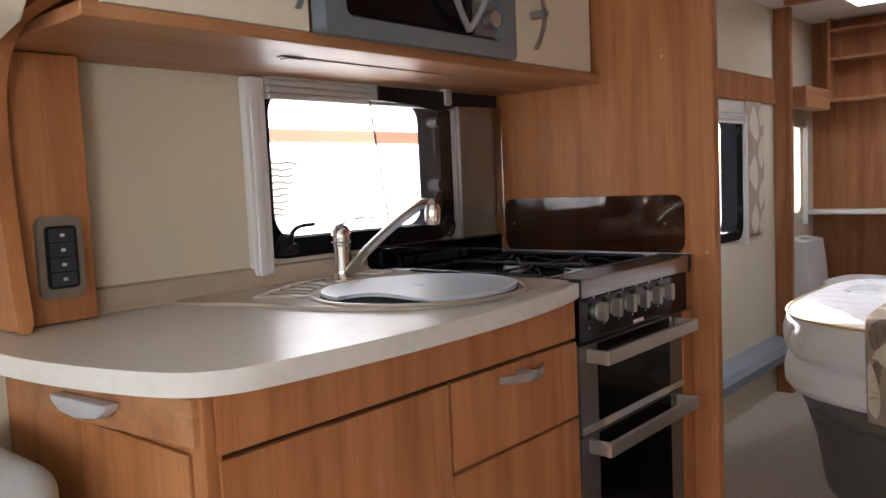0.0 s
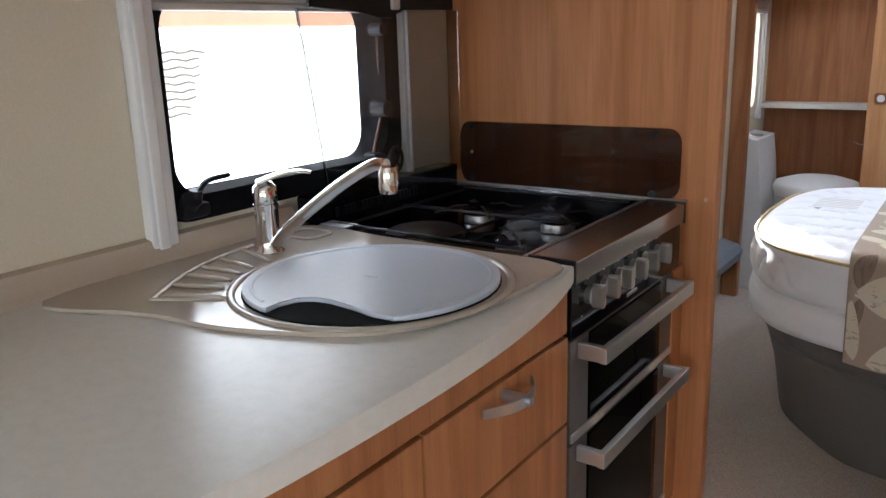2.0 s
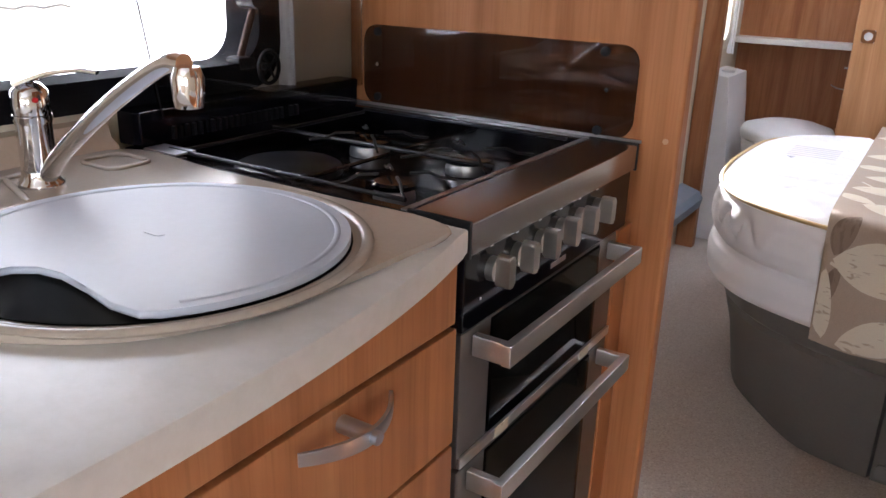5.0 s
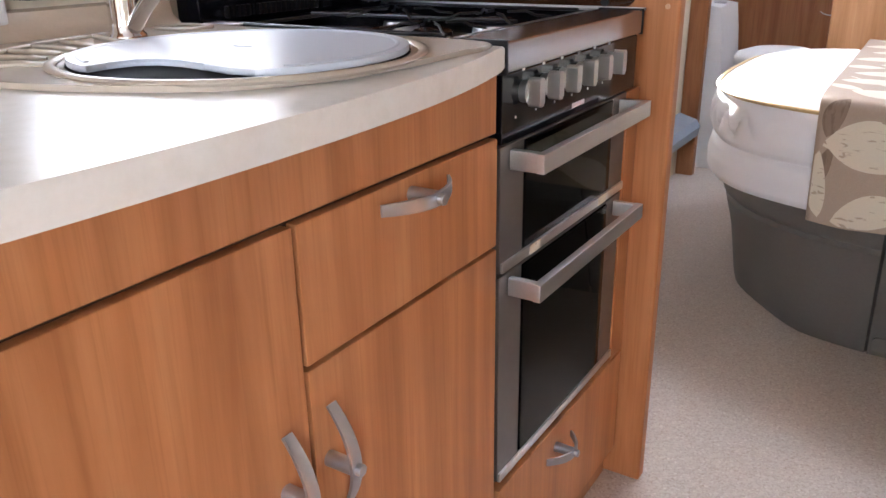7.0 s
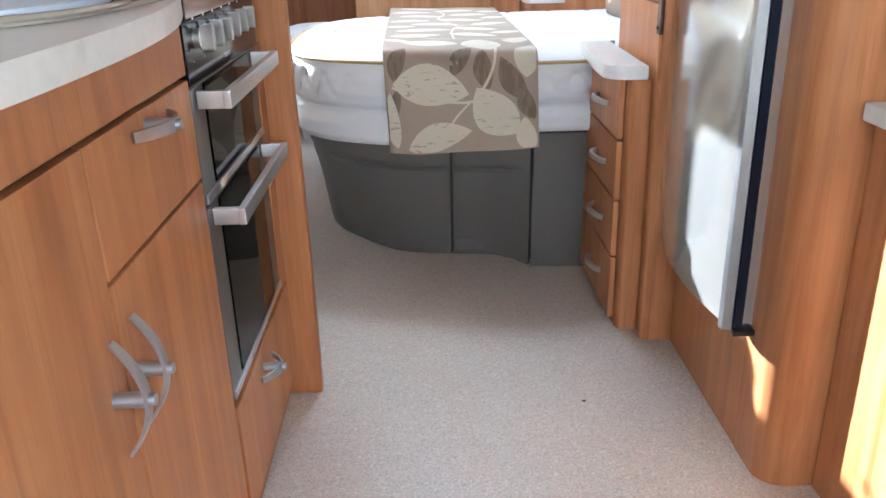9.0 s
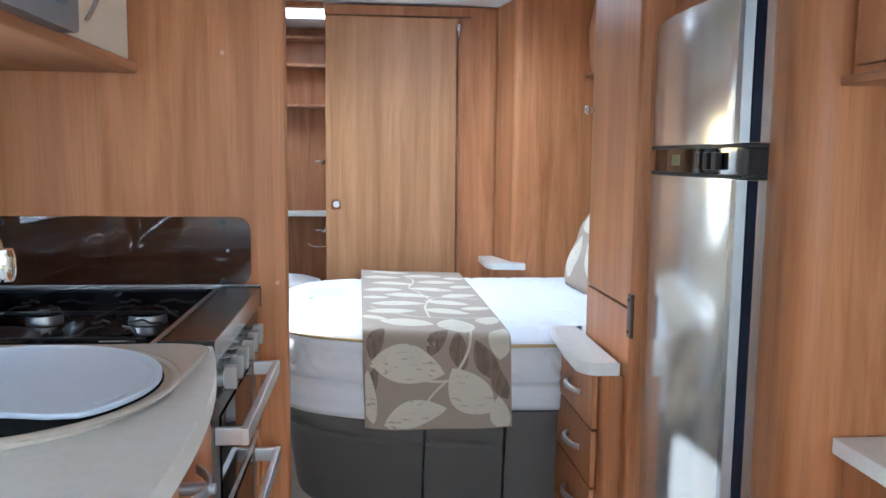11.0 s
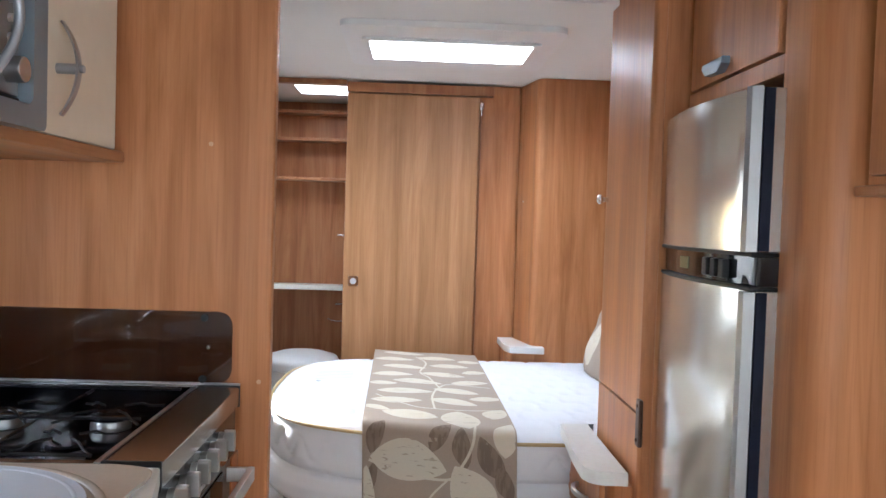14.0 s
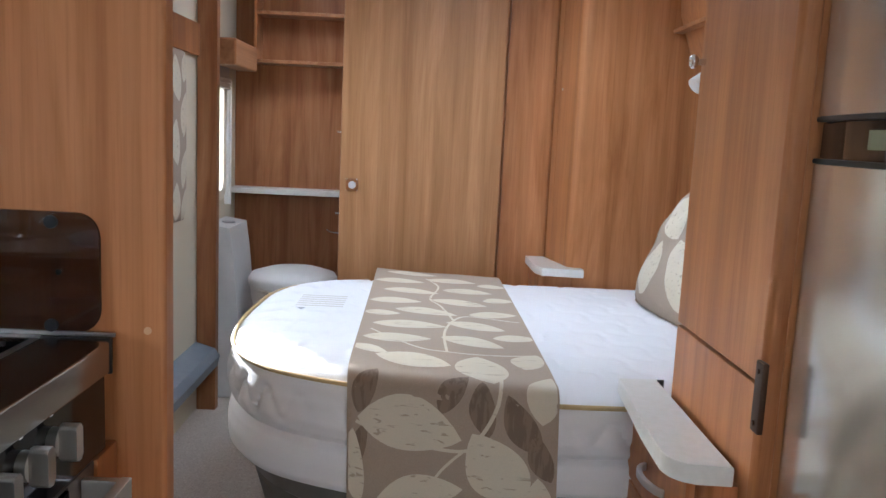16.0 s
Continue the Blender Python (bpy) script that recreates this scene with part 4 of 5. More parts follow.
p = part("guard_glass", prism([(1.655, 0.998), (2.10, 0.998), (2.10, 1.350), (1.600, 1.350)], "x", WALL + 0.063, WALL + 0.066), glass_material("tinted_guard_glass", (0.74, 0.73, 0.72), 0.0, 1.35), flapg, "tinted guard glass")
part("glass_edge", prism([(1.655, 0.998), (1.6575, 0.998), (1.6025, 1.350), (1.600, 1.350)], "x", WALL + 0.0668, WALL + 0.0675), BLACK, flapg, "dark polished edge of the glass")
part("clip", box(WALL + 0.052, WALL + 0.075, 1.86, 1.885, 1.350, 1.392, 0.004), GREY_TRIM, flapg)

# ---------------------------------------------------------------- fridge tower
FX = 0.012
tower = thing("fridge_housing", 0.36, 2.05, 0.0, "tall pear wood housing round the fridge", "housing")
curve = [(FX, 1.872), (FX, 1.792)]
for i in range(1, 9):
    a = radians(90 * i / 8)
    curve.append((FX + 0.055 - 0.055 * math.cos(a), 1.792 - 0.055 * math.sin(a)))
curve += [(RIGHT - 0.003, 1.737), (RIGHT - 0.003, 1.775), (0.10, 1.775), (0.055, 1.80), (0.055, 1.872)]
part("corner_post", prism(curve, "z", 0.0, CEIL - 0.002), WOOD, tower, "rounded wooden corner post", smooth=0.9)
part("lower_panel", box(FX, FX + 0.02, 1.873, 2.336, 0.0, 0.282, 0.002), WOOD, tower)
part("upper_frame", box(FX, FX + 0.018, 1.873, 2.336, 1.566, 1.600, 0.002), WOOD, tower)
part("body", box(FX + 0.02, RIGHT - 0.003, 1.88, 2.334, 1.57, CEIL - 0.003), WOOD, tower)
locker = part("locker_door", box(FX - 0.004, FX + 0.015, 1.892, 2.318, 1.604, 1.902, 0.003), WOOD, tower, "wooden locker door above the fridge")
part("locker_gap", box(FX + 0.0155, FX + 0.0195, 1.88, 2.33, 1.601, 1.945), BROWN, tower)
part("catch", prism([(2.095, 1.640), (2.20, 1.640), (2.205, 1.630), (2.185, 1.614), (2.12, 1.611), (2.095, 1.626)], "x", FX - 0.024, FX - 0.004, 0.004), MICRO_GREY, locker, "satin finger pull with a push lock")

fridge = thing("fridge_freezer", 0.30, 2.09, 0.285, "tall stainless steel fridge freezer with bowed doors", "fridge")
part("cabinet", box(0.06, RIGHT - 0.02, 1.89, 2.305, 0.285, 1.558), BLACK, fridge)
F0, F1 = 1.847, 2.338


TRIM_METAL = plain("dull_trim_metal", (0.27, 0.27, 0.275), 0.40, 1.0, vary=0.03)
NAVY = plain("navy_seal", (0.005, 0.007, 0.018), 0.5, spec=0.15)


def bowed_door(name, z0, z1, label):
    n = 16
    face = []
    for i in range(n + 1):
        t = i / n
        y = F0 + 0.012 + (F1 - F0 - 0.012) * t
        face.append((-0.034 - 0.024 * (1 - (2 * t - 1) ** 2), y))
    pts = face + [(0.03, F1), (0.03, F0 + 0.012)]
    d = part(name, prism(pts, "z", z0, z1, 0.003), FRIDGE_STEEL, fridge, label, smooth=0.5)
    edge = [(-0.034, F0 + 0.026), (-0.050, F0 + 0.026), (-0.054, F0 + 0.016), (-0.051, F0 + 0.002), (-0.034, F0 - 0.003), (-0.028, F0 + 0.008)]
    part("edge_trim", prism(edge, "z", z0 + 0.001, z1 - 0.001), TRIM_METAL, d, "satin vertical edge trim")
    part("door_side", box(-0.0278, -0.010, F0 + 0.004, F0 + 0.0115, z0 + 0.002, z1 - 0.002), NAVY, d, "navy door side")
    part("seal", box(0.028, 0.056, F0 + 0.004, F1 - 0.004, z0 + 0.003, z1 - 0.003, 0.002), plain("dark_blue_seal", (0.006, 0.007, 0.009), 0.6, spec=0.1) if "dark_blue_seal" not in bpy.data.materials else bpy.data.materials["dark_blue_seal"], d, "dark rubber seal")
    return d


bowed_door("upper_door", 1.262, 1.540, "freezer door")
bowed_door("lower_door", 0.290, 1.196, "fridge door")
n = 16
face = [(-0.026 - 0.022 * (1 - (2 * i / n - 1) ** 2), F0 + 0.012 + (F1 - F0 - 0.012) * i / n) for i in range(n + 1)]
strip = part("control_panel", prism(face + [(0.05, F1), (0.05, F0 + 0.012)], "z", 1.204, 1.254, 0.002), PIANO, fridge, "glossy black control panel", smooth=0.5)
for z0, z1 in ((1.1965, 1.2035), (1.2545, 1.2615)):
    lip = [(x - 0.010, y) for x, y in face]
    part("grip_lip", prism(lip + [(0.05, F1), (0.05, F0 + 0.012)], "z", z0, z1, 0.002), BLACK, strip, "black door grip lip", smooth=0.5)
part("display", prism([(-0.0500, 2.13), (-0.0490, 2.175), (-0.046, 2.175), (-0.047, 2.13)], "z", 1.218, 1.242), plain("dim_display", (0.20, 0.21, 0.12), 0.2), strip)
for y in (2.03, 1.99, 1.95):
    part("button", box(-0.0535, -0.040, y - 0.012, y + 0.012, 1.212, 1.246, 0.003), BLACK, strip)
part("door_badge", box(-0.042, -0.038, 2.285, 2.295, 1.385, 1.395, 0.001), SATIN, fridge)
part("hinge_foot", box(-0.03, 0.05, F0 - 0.005, F0 + 0.05, 0.276, 0.289, 0.003), BLACK, fridge)

# ---------------------------------------------------------------- dresser and wall cupboard beyond the fridge
dresser = thing("dresser", 0.4, 1.2, 0.0, "pear wood dresser with a pale worktop", "dresser")
part("body", box(0.115, RIGHT - 0.003, 0.55, 1.733, 0.0, 0.722, 0.003), WOOD, dresser)
part("top", prism([(0.092, 1.732), (0.092, 0.60), (0.12, 0.54), (RIGHT - 0.003, 0.54), (RIGHT - 0.003, 1.732)], "z", 0.724, 0.755, 0.004), WORKTOP, dresser, "pale stone-effect top")
cup = thing("wall_cupboard", 0.4, 1.3, 1.36, "pear wood wall cupboard with a silver catch", "cupboard")
part("body", box(0.085, RIGHT - 0.003, 1.05, 1.734, 1.372, CEIL - 0.004, 0.002), WOOD, cup)
part("lip", box(0.062, RIGHT - 0.003, 1.05, 1.734, 1.355, 1.371, 0.004), WOOD_FLAT, cup)
d = part("door", box(0.066, 0.084, 1.10, 1.700, 1.385, 1.92, 0.003), WOOD, cup)
part("catch", prism(rounded(1.615, 1.665, 1.640, 1.725, 0.012), "x", 0.052, 0.066, 0.004), SATIN, d, "silver push-lock catch")

# ---------------------------------------------------------------- tall cupboard and bedside chest by the bed
KX = -0.060
tall = thing("tall_cupboard", 0.3, 2.57, 0.0, "tall pear wood cupboard with a chrome knob", "cupboard")
part("body", box(KX + 0.018, RIGHT - 0.003, 2.342, 2.788, 0.0, CEIL - 0.003), WOOD, tall)
part("corner_trim", prism([(KX + 0.03, 2.345), (KX + 0.002, 2.345), (KX - 0.005, 2.350), (KX - 0.008, 2.362), (KX - 0.006, 2.364), (KX - 0.001, 2.370), (KX + 0.018, 2.370)], "z", 0.0, CEIL - 0.003), WOOD, tall, "rounded wooden edge trim", smooth=0.9)
door = part("door", box(KX, KX + 0.017, 2.375, 2.786, 0.858, 1.902, 0.0025), WOOD, tall)
part("lower_front", box(KX, KX + 0.017, 2.375, 2.786, 0.0, 0.852, 0.0025), WOOD, tall)
part("gap", box(KX + 0.010, KX + 0.0178, 2.369, 2.379, 0.86, 1.94), BROWN, tall)
kn = part("knob", cylinder((KX, 2.762, 1.372), (KX - 0.020, 2.762, 1.372), 0.006, n=16), CHROME, door, "round chrome knob")
bm = lathe([(0, -0.006), (0.010, -0.006), (0.0135, -0.002), (0.0135, 0.004), (0.009, 0.009), (0, 0.010)], (0, 0, 0), 20)
bm.transform(Matrix.Translation((KX - 0.022, 2.762, 1.372)) @ Matrix.Rotation(radians(-90), 4, "Y"))
part("button", bm, CHROME, kn, smooth=0.9)
hinge = part("hinge", box(KX - 0.014, KX - 0.004, 2.338, 2.366, 0.79, 0.90, 0.003), BROWN, tall, "dark brown hinge plate")
for z in (0.805, 0.885):
    part("screw", cylinder((KX - 0.014, 2.352, z), (KX - 0.017, 2.352, z), 0.004, n=10), BROWN, hinge)

chest = thing("bedside_chest", -0.08, 2.62, 0.0, "narrow pear wood chest of four drawers", "chest of drawers")
cx = -0.128
pts = [(cx + 0.012, 2.85), (cx + 0.012, 2.440)]
for i in range(7):
    a = radians(90 * i / 6)
    pts.append((cx + 0.030 - 0.018 * math.cos(a), 2.440 - 0.030 * math.sin(a)))
pts += [(KX - 0.001, 2.410), (KX - 0.001, 2.85)]
part("body", prism(pts, "z", 0.0, 0.676), WOOD, chest, smooth=0.9)
for z0, z1 in ((0.02, 0.196), (0.202, 0.356), (0.362, 0.516), (0.522, 0.674)):
    d = part("drawer_front", box(cx - 0.004, cx + 0.0115, 2.447, 2.846, z0, z1, 0.0025), WOOD, chest, "wooden drawer front")
    zc = z1 - 0.082
    line = [(cx - 0.004 - 0.026 * max(0.0, math.sin(math.pi * k / 12)) ** 0.6, 2.555 + 0.125 * k / 12, zc + 0.004 * math.sin(math.pi * k / 12)) for k in range(13)]
    part("handle", sweep(line, flat_section(0.011, 0.014)), SATIN, d, "satin bow handle", smooth=0.9)
top = [(-0.050, 2.86), (-0.152, 2.86), (-0.170, 2.60)]
for i in range(8):
    a = radians(90 * i / 7)
    top.append((-0.130 - 0.044 * math.cos(a), 2.462 - 0.054 * math.sin(a)))
top += [(KX - 0.0145, 2.402), (KX - 0.0145, 2.86)]
part("top", prism(top, "z", 0.678, 0.712, 0.003), WORKTOP, chest, "pale stone-effect top with a round corner")

# ---------------------------------------------------------------- bed
def bed_outline(dx=0.0):
    front = [(0.66, 2.80), (0.30, 2.80), (-0.10, 2.80), (-0.32, 2.802), (-0.52, 2.835), (-0.72, 2.885), (-0.90, 2.965), (-1.00, 3.07), (-1.06, 3.21), (-1.088, 3.42), (-1.09, 3.62), (-1.075, 3.82), (-1.01, 3.96), (-0.88, 4.05), (-0.70, 4.085), (-0.40, 4.095), (-0.10, 4.095), (0.30, 4.095), (0.66, 4.095)]
    line = smooth_line([(x, y, 0) for x, y in front], 5)
    return [(p.x, p.y) for p in line]


def offset_line(pts, d):
    """Moves an open line outward; the line runs clockwise round the foot of the bed."""
    out = []
    n = len(pts)
    for i, (x, y) in enumerate(pts):
        a, b = pts[max(0, i - 1)], pts[min(n - 1, i + 1)]
        t = Vector((b[0] - a[0], b[1] - a[1])).normalized()
        out.append((x + (-t.y) * d, y + t.x * d))
    return out


EDGE = bed_outline()


def resample(pts, n):
    line = [Vector((x, y, 0)) for x, y in pts]
    lengths = [0]
    for a, b in zip(line, line[1:]):
        lengths.append(lengths[-1] + (b - a).length)
    out = []
    k = 0
    for i in range(n):
        s = lengths[-1] * i / (n - 1)
        while k < len(line) - 2 and lengths[k + 1] < s:
            k += 1
        p = line[k].lerp(line[k + 1], (s - lengths[k]) / max(1e-9, lengths[k + 1] - lengths[k]))
        out.append((p.x, p.y))
    return out


EDGE_FINE = resample(EDGE, 420)


def side_seam(s, h):
    """Depth of the stitched zigzag on the upper half of the side; s along the edge, h from 0 to 1."""
    ph = (s / 0.098) % 1.0
    wave = 0.5 - 0.5 * math.cos(2 * math.pi * ph)
    gap = abs(h - (0.60 + 0.24 * wave)) * 0.25
    slope = 1.0 + 1.6 * abs(math.sin(2 * math.pi * ph))
    fade = min(1.0, max(0.0, 1.25 - abs(((s / 0.49) % 1.0) - 0.5) * 2.6))
    return 0.016 * fade * math.exp(-(gap / slope / 0.0070) ** 2)


def top_seam(x, y):
    a, b = (x + 0.7 * y) / 0.17, (x - 0.7 * y) / 0.17
    a += 0.16 * math.sin(b * 2 * math.pi)
    b += 0.16 * math.sin(a * 2 * math.pi)
    d = min(abs(a - round(a)), abs(b - round(b))) * 0.12
    return 0.006 * math.exp(-(d / 0.007) ** 2)


def mattress():
    bm = bmesh.new()
    key = [(0.0, -0.03), (0.02, -0.006), (0.10, 0.010), (0.26, 0.014), (0.40, 0.006), (0.455, -0.010), (0.51, 0.005), (0.62, 0.015), (0.80, 0.014), (0.94, 0.004), (1.0, -0.005)]
    heights = [i / 40 for i in range(41)]
    n = len(EDGE_FINE)
    pitch = sum(math.hypot(b[0] - a[0], b[1] - a[1]) for a, b in zip(EDGE_FINE, EDGE_FINE[1:])) / (n - 1)

    def out_at(h):
        for (h0, d0), (h1, d1) in zip(key, key[1:]):
            if h <= h1:
                return d0 + (d1 - d0) * (h - h0) / (h1 - h0)
        return key[-1][1]

    def low(x):
        return 0.405 + 0.05 * min(1, max(0, (x + 0.34) / 0.06))
    normals = [(q[0] - p[0], q[1] - p[1]) for p, q in zip(EDGE_FINE, offset_line(EDGE_FINE, 1.0))]
    rings = []
    for h in heights:
        ring = []
        for i, ((x, y), (nx, ny)) in enumerate(zip(EDGE_FINE, normals)):
            z0 = low(x)
            d = out_at(h) - side_seam(i * pitch, h) + 0.005 * noise.noise(Vector((x * 7, y * 7, h * 2.5)))
            ring.append(bm.verts.new((x + nx * d, y + ny * d, z0 + (0.662 - z0) * h)))
        rings.append(ring)
    for inset, z in ((0.012, 0.669), (0.03, 0.678), (0.055, 0.685), (0.09, 0.690)):
        rings.append([bm.verts.new((x - nx * inset, y - ny * inset, z - top_seam(x - nx * inset, y - ny * inset) * min(1, inset / 0.05))) for (x, y), (nx, ny) in zip(EDGE_FINE, normals)])
    last = [v.co.copy() for v in rings[-1]]
    for k in range(1, 35):
        t = 1 - k / 34
        ring = []
        for c in last:
            sx = min(0.66, max(-0.55, c.x))
            x, y = sx + (c.x - sx) * t, 3.45 + (c.y - 3.45) * t
            ring.append(bm.verts.new((x, y, 0.692 + 0.002 * (1 - t) - top_seam(x, y))))
        rings.append(ring)
    for r0, r1 in zip(rings, rings[1:]):
        for i in range(n - 1):
            bm.faces.new((r0[i], r0[i + 1], r1[i + 1], r1[i]))
    bm.faces.new([r[0] for r in rings] + [r[-1] for r in rings[::-1]])
    return bm


bed_mattress = thing("mattress", -0.3, 3.45, 0.41, "white quilted mattress with gold piping", "mattress")
part("cover", mattress(), QUILT, bed_mattress, smooth=0.9)
line = offset_line(EDGE, 0.002)
part("piping", sweep([(x, y, 0.664) for x, y in line], ring_section(0.0055, 8)), PIPING, bed_mattress, "gold piping round the top edge", smooth=1.2)

# bed base
base = thing("divan", -0.4, 3.4, 0.0, "dark grey moulded bed base with panel joints", "divan")


def base_panel(name, foot, head, z0, z1, label=""):
    """A panel that leans outward from its foot line to its head line."""
    bm = bmesh.new()
    rows = []
    for k, z in ((0.0, z0), (0.10, z0 + 0.03), (0.45, z0 + (z1 - z0) * 0.5), (0.80, z0 + (z1 - z0) * 0.78), (0.74, z0 + (z1 - z0) * 0.81), (0.92, z0 + (z1 - z0) * 0.86), (1.0, z1)):
        rows.append([bm.verts.new((a[0] + (b[0] - a[0]) * k, a[1] + (b[1] - a[1]) * k, z)) for a, b in zip(foot, head)])
    back = [[bm.verts.new((v.co.x + 0.012, v.co.y + 0.03, v.co.z)) for v in (rows[0] if j == 0 else rows[-1])] for j in (0, 1)]
    loop = rows + [back[1], back[0], rows[0]]
    for r0, r1 in zip(loop, loop[1:]):
        for i in range(len(foot) - 1):
            bm.faces.new((r0[i], r0[i + 1], r1[i + 1], r1[i]))
    bm.faces.new([r[0] for r in rows] + [back[1][0], back[0][0]])
    bm.faces.new([r[-1] for r in rows] + [back[1][-1], back[0][-1]])
    return part(name, bm, GREY_BASE, base, label, smooth=0.7)


foot = [(p.x, p.y) for p in smooth_line([(-0.545, 2.997, 0), (-0.64, 3.015, 0), (-0.74, 3.055, 0), (-0.86, 3.182, 0), (-0.955, 3.312, 0), (-0.99, 3.45, 0), (-0.99, 3.65, 0), (-0.93, 3.85, 0), (-0.80, 3.95, 0)], 5)]
head = [(p.x, p.y) for p in smooth_line([(-0.545, 2.865, 0), (-0.66, 2.89, 0), (-0.79, 2.945, 0), (-0.92, 3.03, 0), (-1.01, 3.18, 0), (-1.05, 3.40, 0), (-1.05, 3.65, 0), (-0.99, 3.90, 0), (-0.85, 4.02, 0)], 5)]
base_panel("curved_panel", resample(foot, 36), resample(head, 36), 0.0, 0.41, "curved panel of the foot end")
foot = [(-0.300, 2.876), (-0.34, 2.93), (-0.40, 2.978), (-0.47, 2.990), (-0.537, 2.995)]
head = [(-0.300, 2.83), (-0.34, 2.835), (-0.40, 2.842), (-0.47, 2.852), (-0.537, 2.862)]
base_panel("front_panel", resample(foot, 14), resample(head, 14), 0.0, 0.41, "removable front panel")
base_panel("side_panel", [(-0.118, 2.855), (-0.20, 2.860), (-0.292, 2.868)], [(-0.118, 2.815), (-0.20, 2.815), (-0.292, 2.818)], 0.0, 0.452)
part("core", prism([(-0.95, 3.48), (-0.92, 3.34), (-0.80, 3.20), (-0.62, 3.06), (-0.42, 3.03), (-0.28, 2.92), (0.69, 2.92), (0.69, 4.03), (-0.75, 4.03), (-0.90, 3.83), (-0.95, 3.66)], "z", 0.0, 0.40), BLACK, base)
part("handle_recess", prism(rounded(-0.53, -0.43, 0.025, 0.065, 0.015), "y", 2.965, 2.986), GREY_BASE, base, "moulded grip at the joint")


# printed leaves: shapes laid on a cloth surface by its own coordinates
def inside(u, v, w, h, edge=0.004):
    return min(max(u, edge), w - edge), min(max(v, edge), h - edge)


def print_leaf(bm, surface, w, h, cx, cy, length, width, angle, lift):
    n = 12
    rows = []
    for i in range(n + 1):
        t = i / n
        half = width * (math.sin(math.pi * t) ** 0.75) * (0.85 + 0.3 * (1 - t)) / 2
        row = []
        for j in range(-3, 4):
            x, y = (t - 0.5) * length, half * j / 3 + 0.06 * length * math.sin(math.pi * t)
            u = cx + x * math.cos(angle) - y * math.sin(angle)
            v = cy + x * math.sin(angle) + y * math.cos(angle)
            u, v = inside(u, v, w, h)
            row.append(bm.verts.new(surface(u, v, lift)))
        rows.append(row)
    for r0, r1 in zip(rows, rows[1:]):
        for a, b, c, d in zip(r0, r0[1:], r1[1:], r1):
            if (a.co - c.co).length > 1e-5 and (b.co - d.co).length > 1e-5:
                try:
                    bm.faces.new((a, b, c, d))
                except ValueError:
                    pass
    return bm


def stem(bm, surface, w, h, points, width, lift):
    line = smooth_line([(x, y, 0) for x, y in points], 8)
    rows = []
    for i, p in enumerate(line):
        a, b = line[max(0, i - 1)], line[min(len(line) - 1, i + 1)]
        t = (b - a).normalized()
        s = Vector((-t.y, t.x, 0)) * width / 2
        rows.append([bm.verts.new(surface(*inside(*(p + k * s).to_2d(), w, h), lift)) for k in (-1, 1)])
    for r0, r1 in zip(rows, rows[1:]):
        bm.faces.new((r0[0], r0[1], r1[1], r1[0]))
    return bm


RW, RTOP, RDROP = 0.445, 1.265, 0.300


def front_edge(x):
    best = None
    for (x0, y0), (x1, y1) in zip(EDGE, EDGE[1:]):
        if y0 < 3.2 and min(x0, x1) <= x <= max(x0, x1) and x0 != x1:
            best = y0 + (y1 - y0) * (x - x0) / (x1 - x0)
            break
    return best if best is not None else 2.8


def runner_surface(u, v, lift=0.0):
    """u across the runner, v from its lower hem up the foot and back over the mattress."""
    x = -0.735 + u + 0.02 * (v - RDROP) / RTOP * -1.6
    yf = front_edge(-0.735 + u) - 0.022
    ripple = 0.0035 * math.sin(u * 21 + v * 5) + 0.003 * noise.noise(Vector((u * 7, v * 7, 3)))
    r = 0.028
    if v < RDROP - r:
        z = 0.695 - (RDROP - v) * (1.0 - 0.11 * max(0.0, u / RW - 0.2))
        sway = 0.012 * (1 - v / RDROP)
        return Vector((x, yf - sway * 0.3 - ripple - lift, z))
    if v < RDROP + r:
        a = (v - (RDROP - r)) / (2 * r) * math.pi / 2
        return Vector((x, yf + r * (1 - math.cos(a)) - lift * math.cos(a), 0.695 - r + r * math.sin(a) * 1.32 + lift * math.sin(a)))
    t = v - RDROP - r
    rise = 0.0045 * min(1, t / 0.1)
    return Vector((x + 0.01 * t, yf + r + t, 0.7045 + rise + 0.35 * ripple + lift))


def cloth(surface, w, h, nu, nv, thick):
    bm = bmesh.new()
    grid = [[[bm.verts.new(surface(w * i / nu, h * j / nv, k)) for i in range(nu + 1)] for j in range(nv + 1)] for k in (0.0, -thick)]
    for s, g in enumerate(grid):
        for j in range(nv):
            for i in range(nu):
                q = (g[j][i], g[j][i + 1], g[j + 1][i + 1], g[j + 1][i])
                bm.faces.new(q if s == 0 else q[::-1])
    a, b = grid
    rim0 = [a[0][i] for i in range(nu + 1)] + [a[j][nu] for j in range(1, nv + 1)] + [a[nv][i] for i in range(nu - 1, -1, -1)] + [a[j][0] for j in range(nv - 1, 0, -1)]
    rim1 = [b[0][i] for i in range(nu + 1)] + [b[j][nu] for j in range(1, nv + 1)] + [b[nv][i] for i in range(nu - 1, -1, -1)] + [b[j][0] for j in range(nv - 1, 0, -1)]
    m = len(rim0)
    for i in range(m):
        bm.faces.new((rim0[i], rim0[(i + 1) % m], rim1[(i + 1) % m], rim1[i]))
    return bm


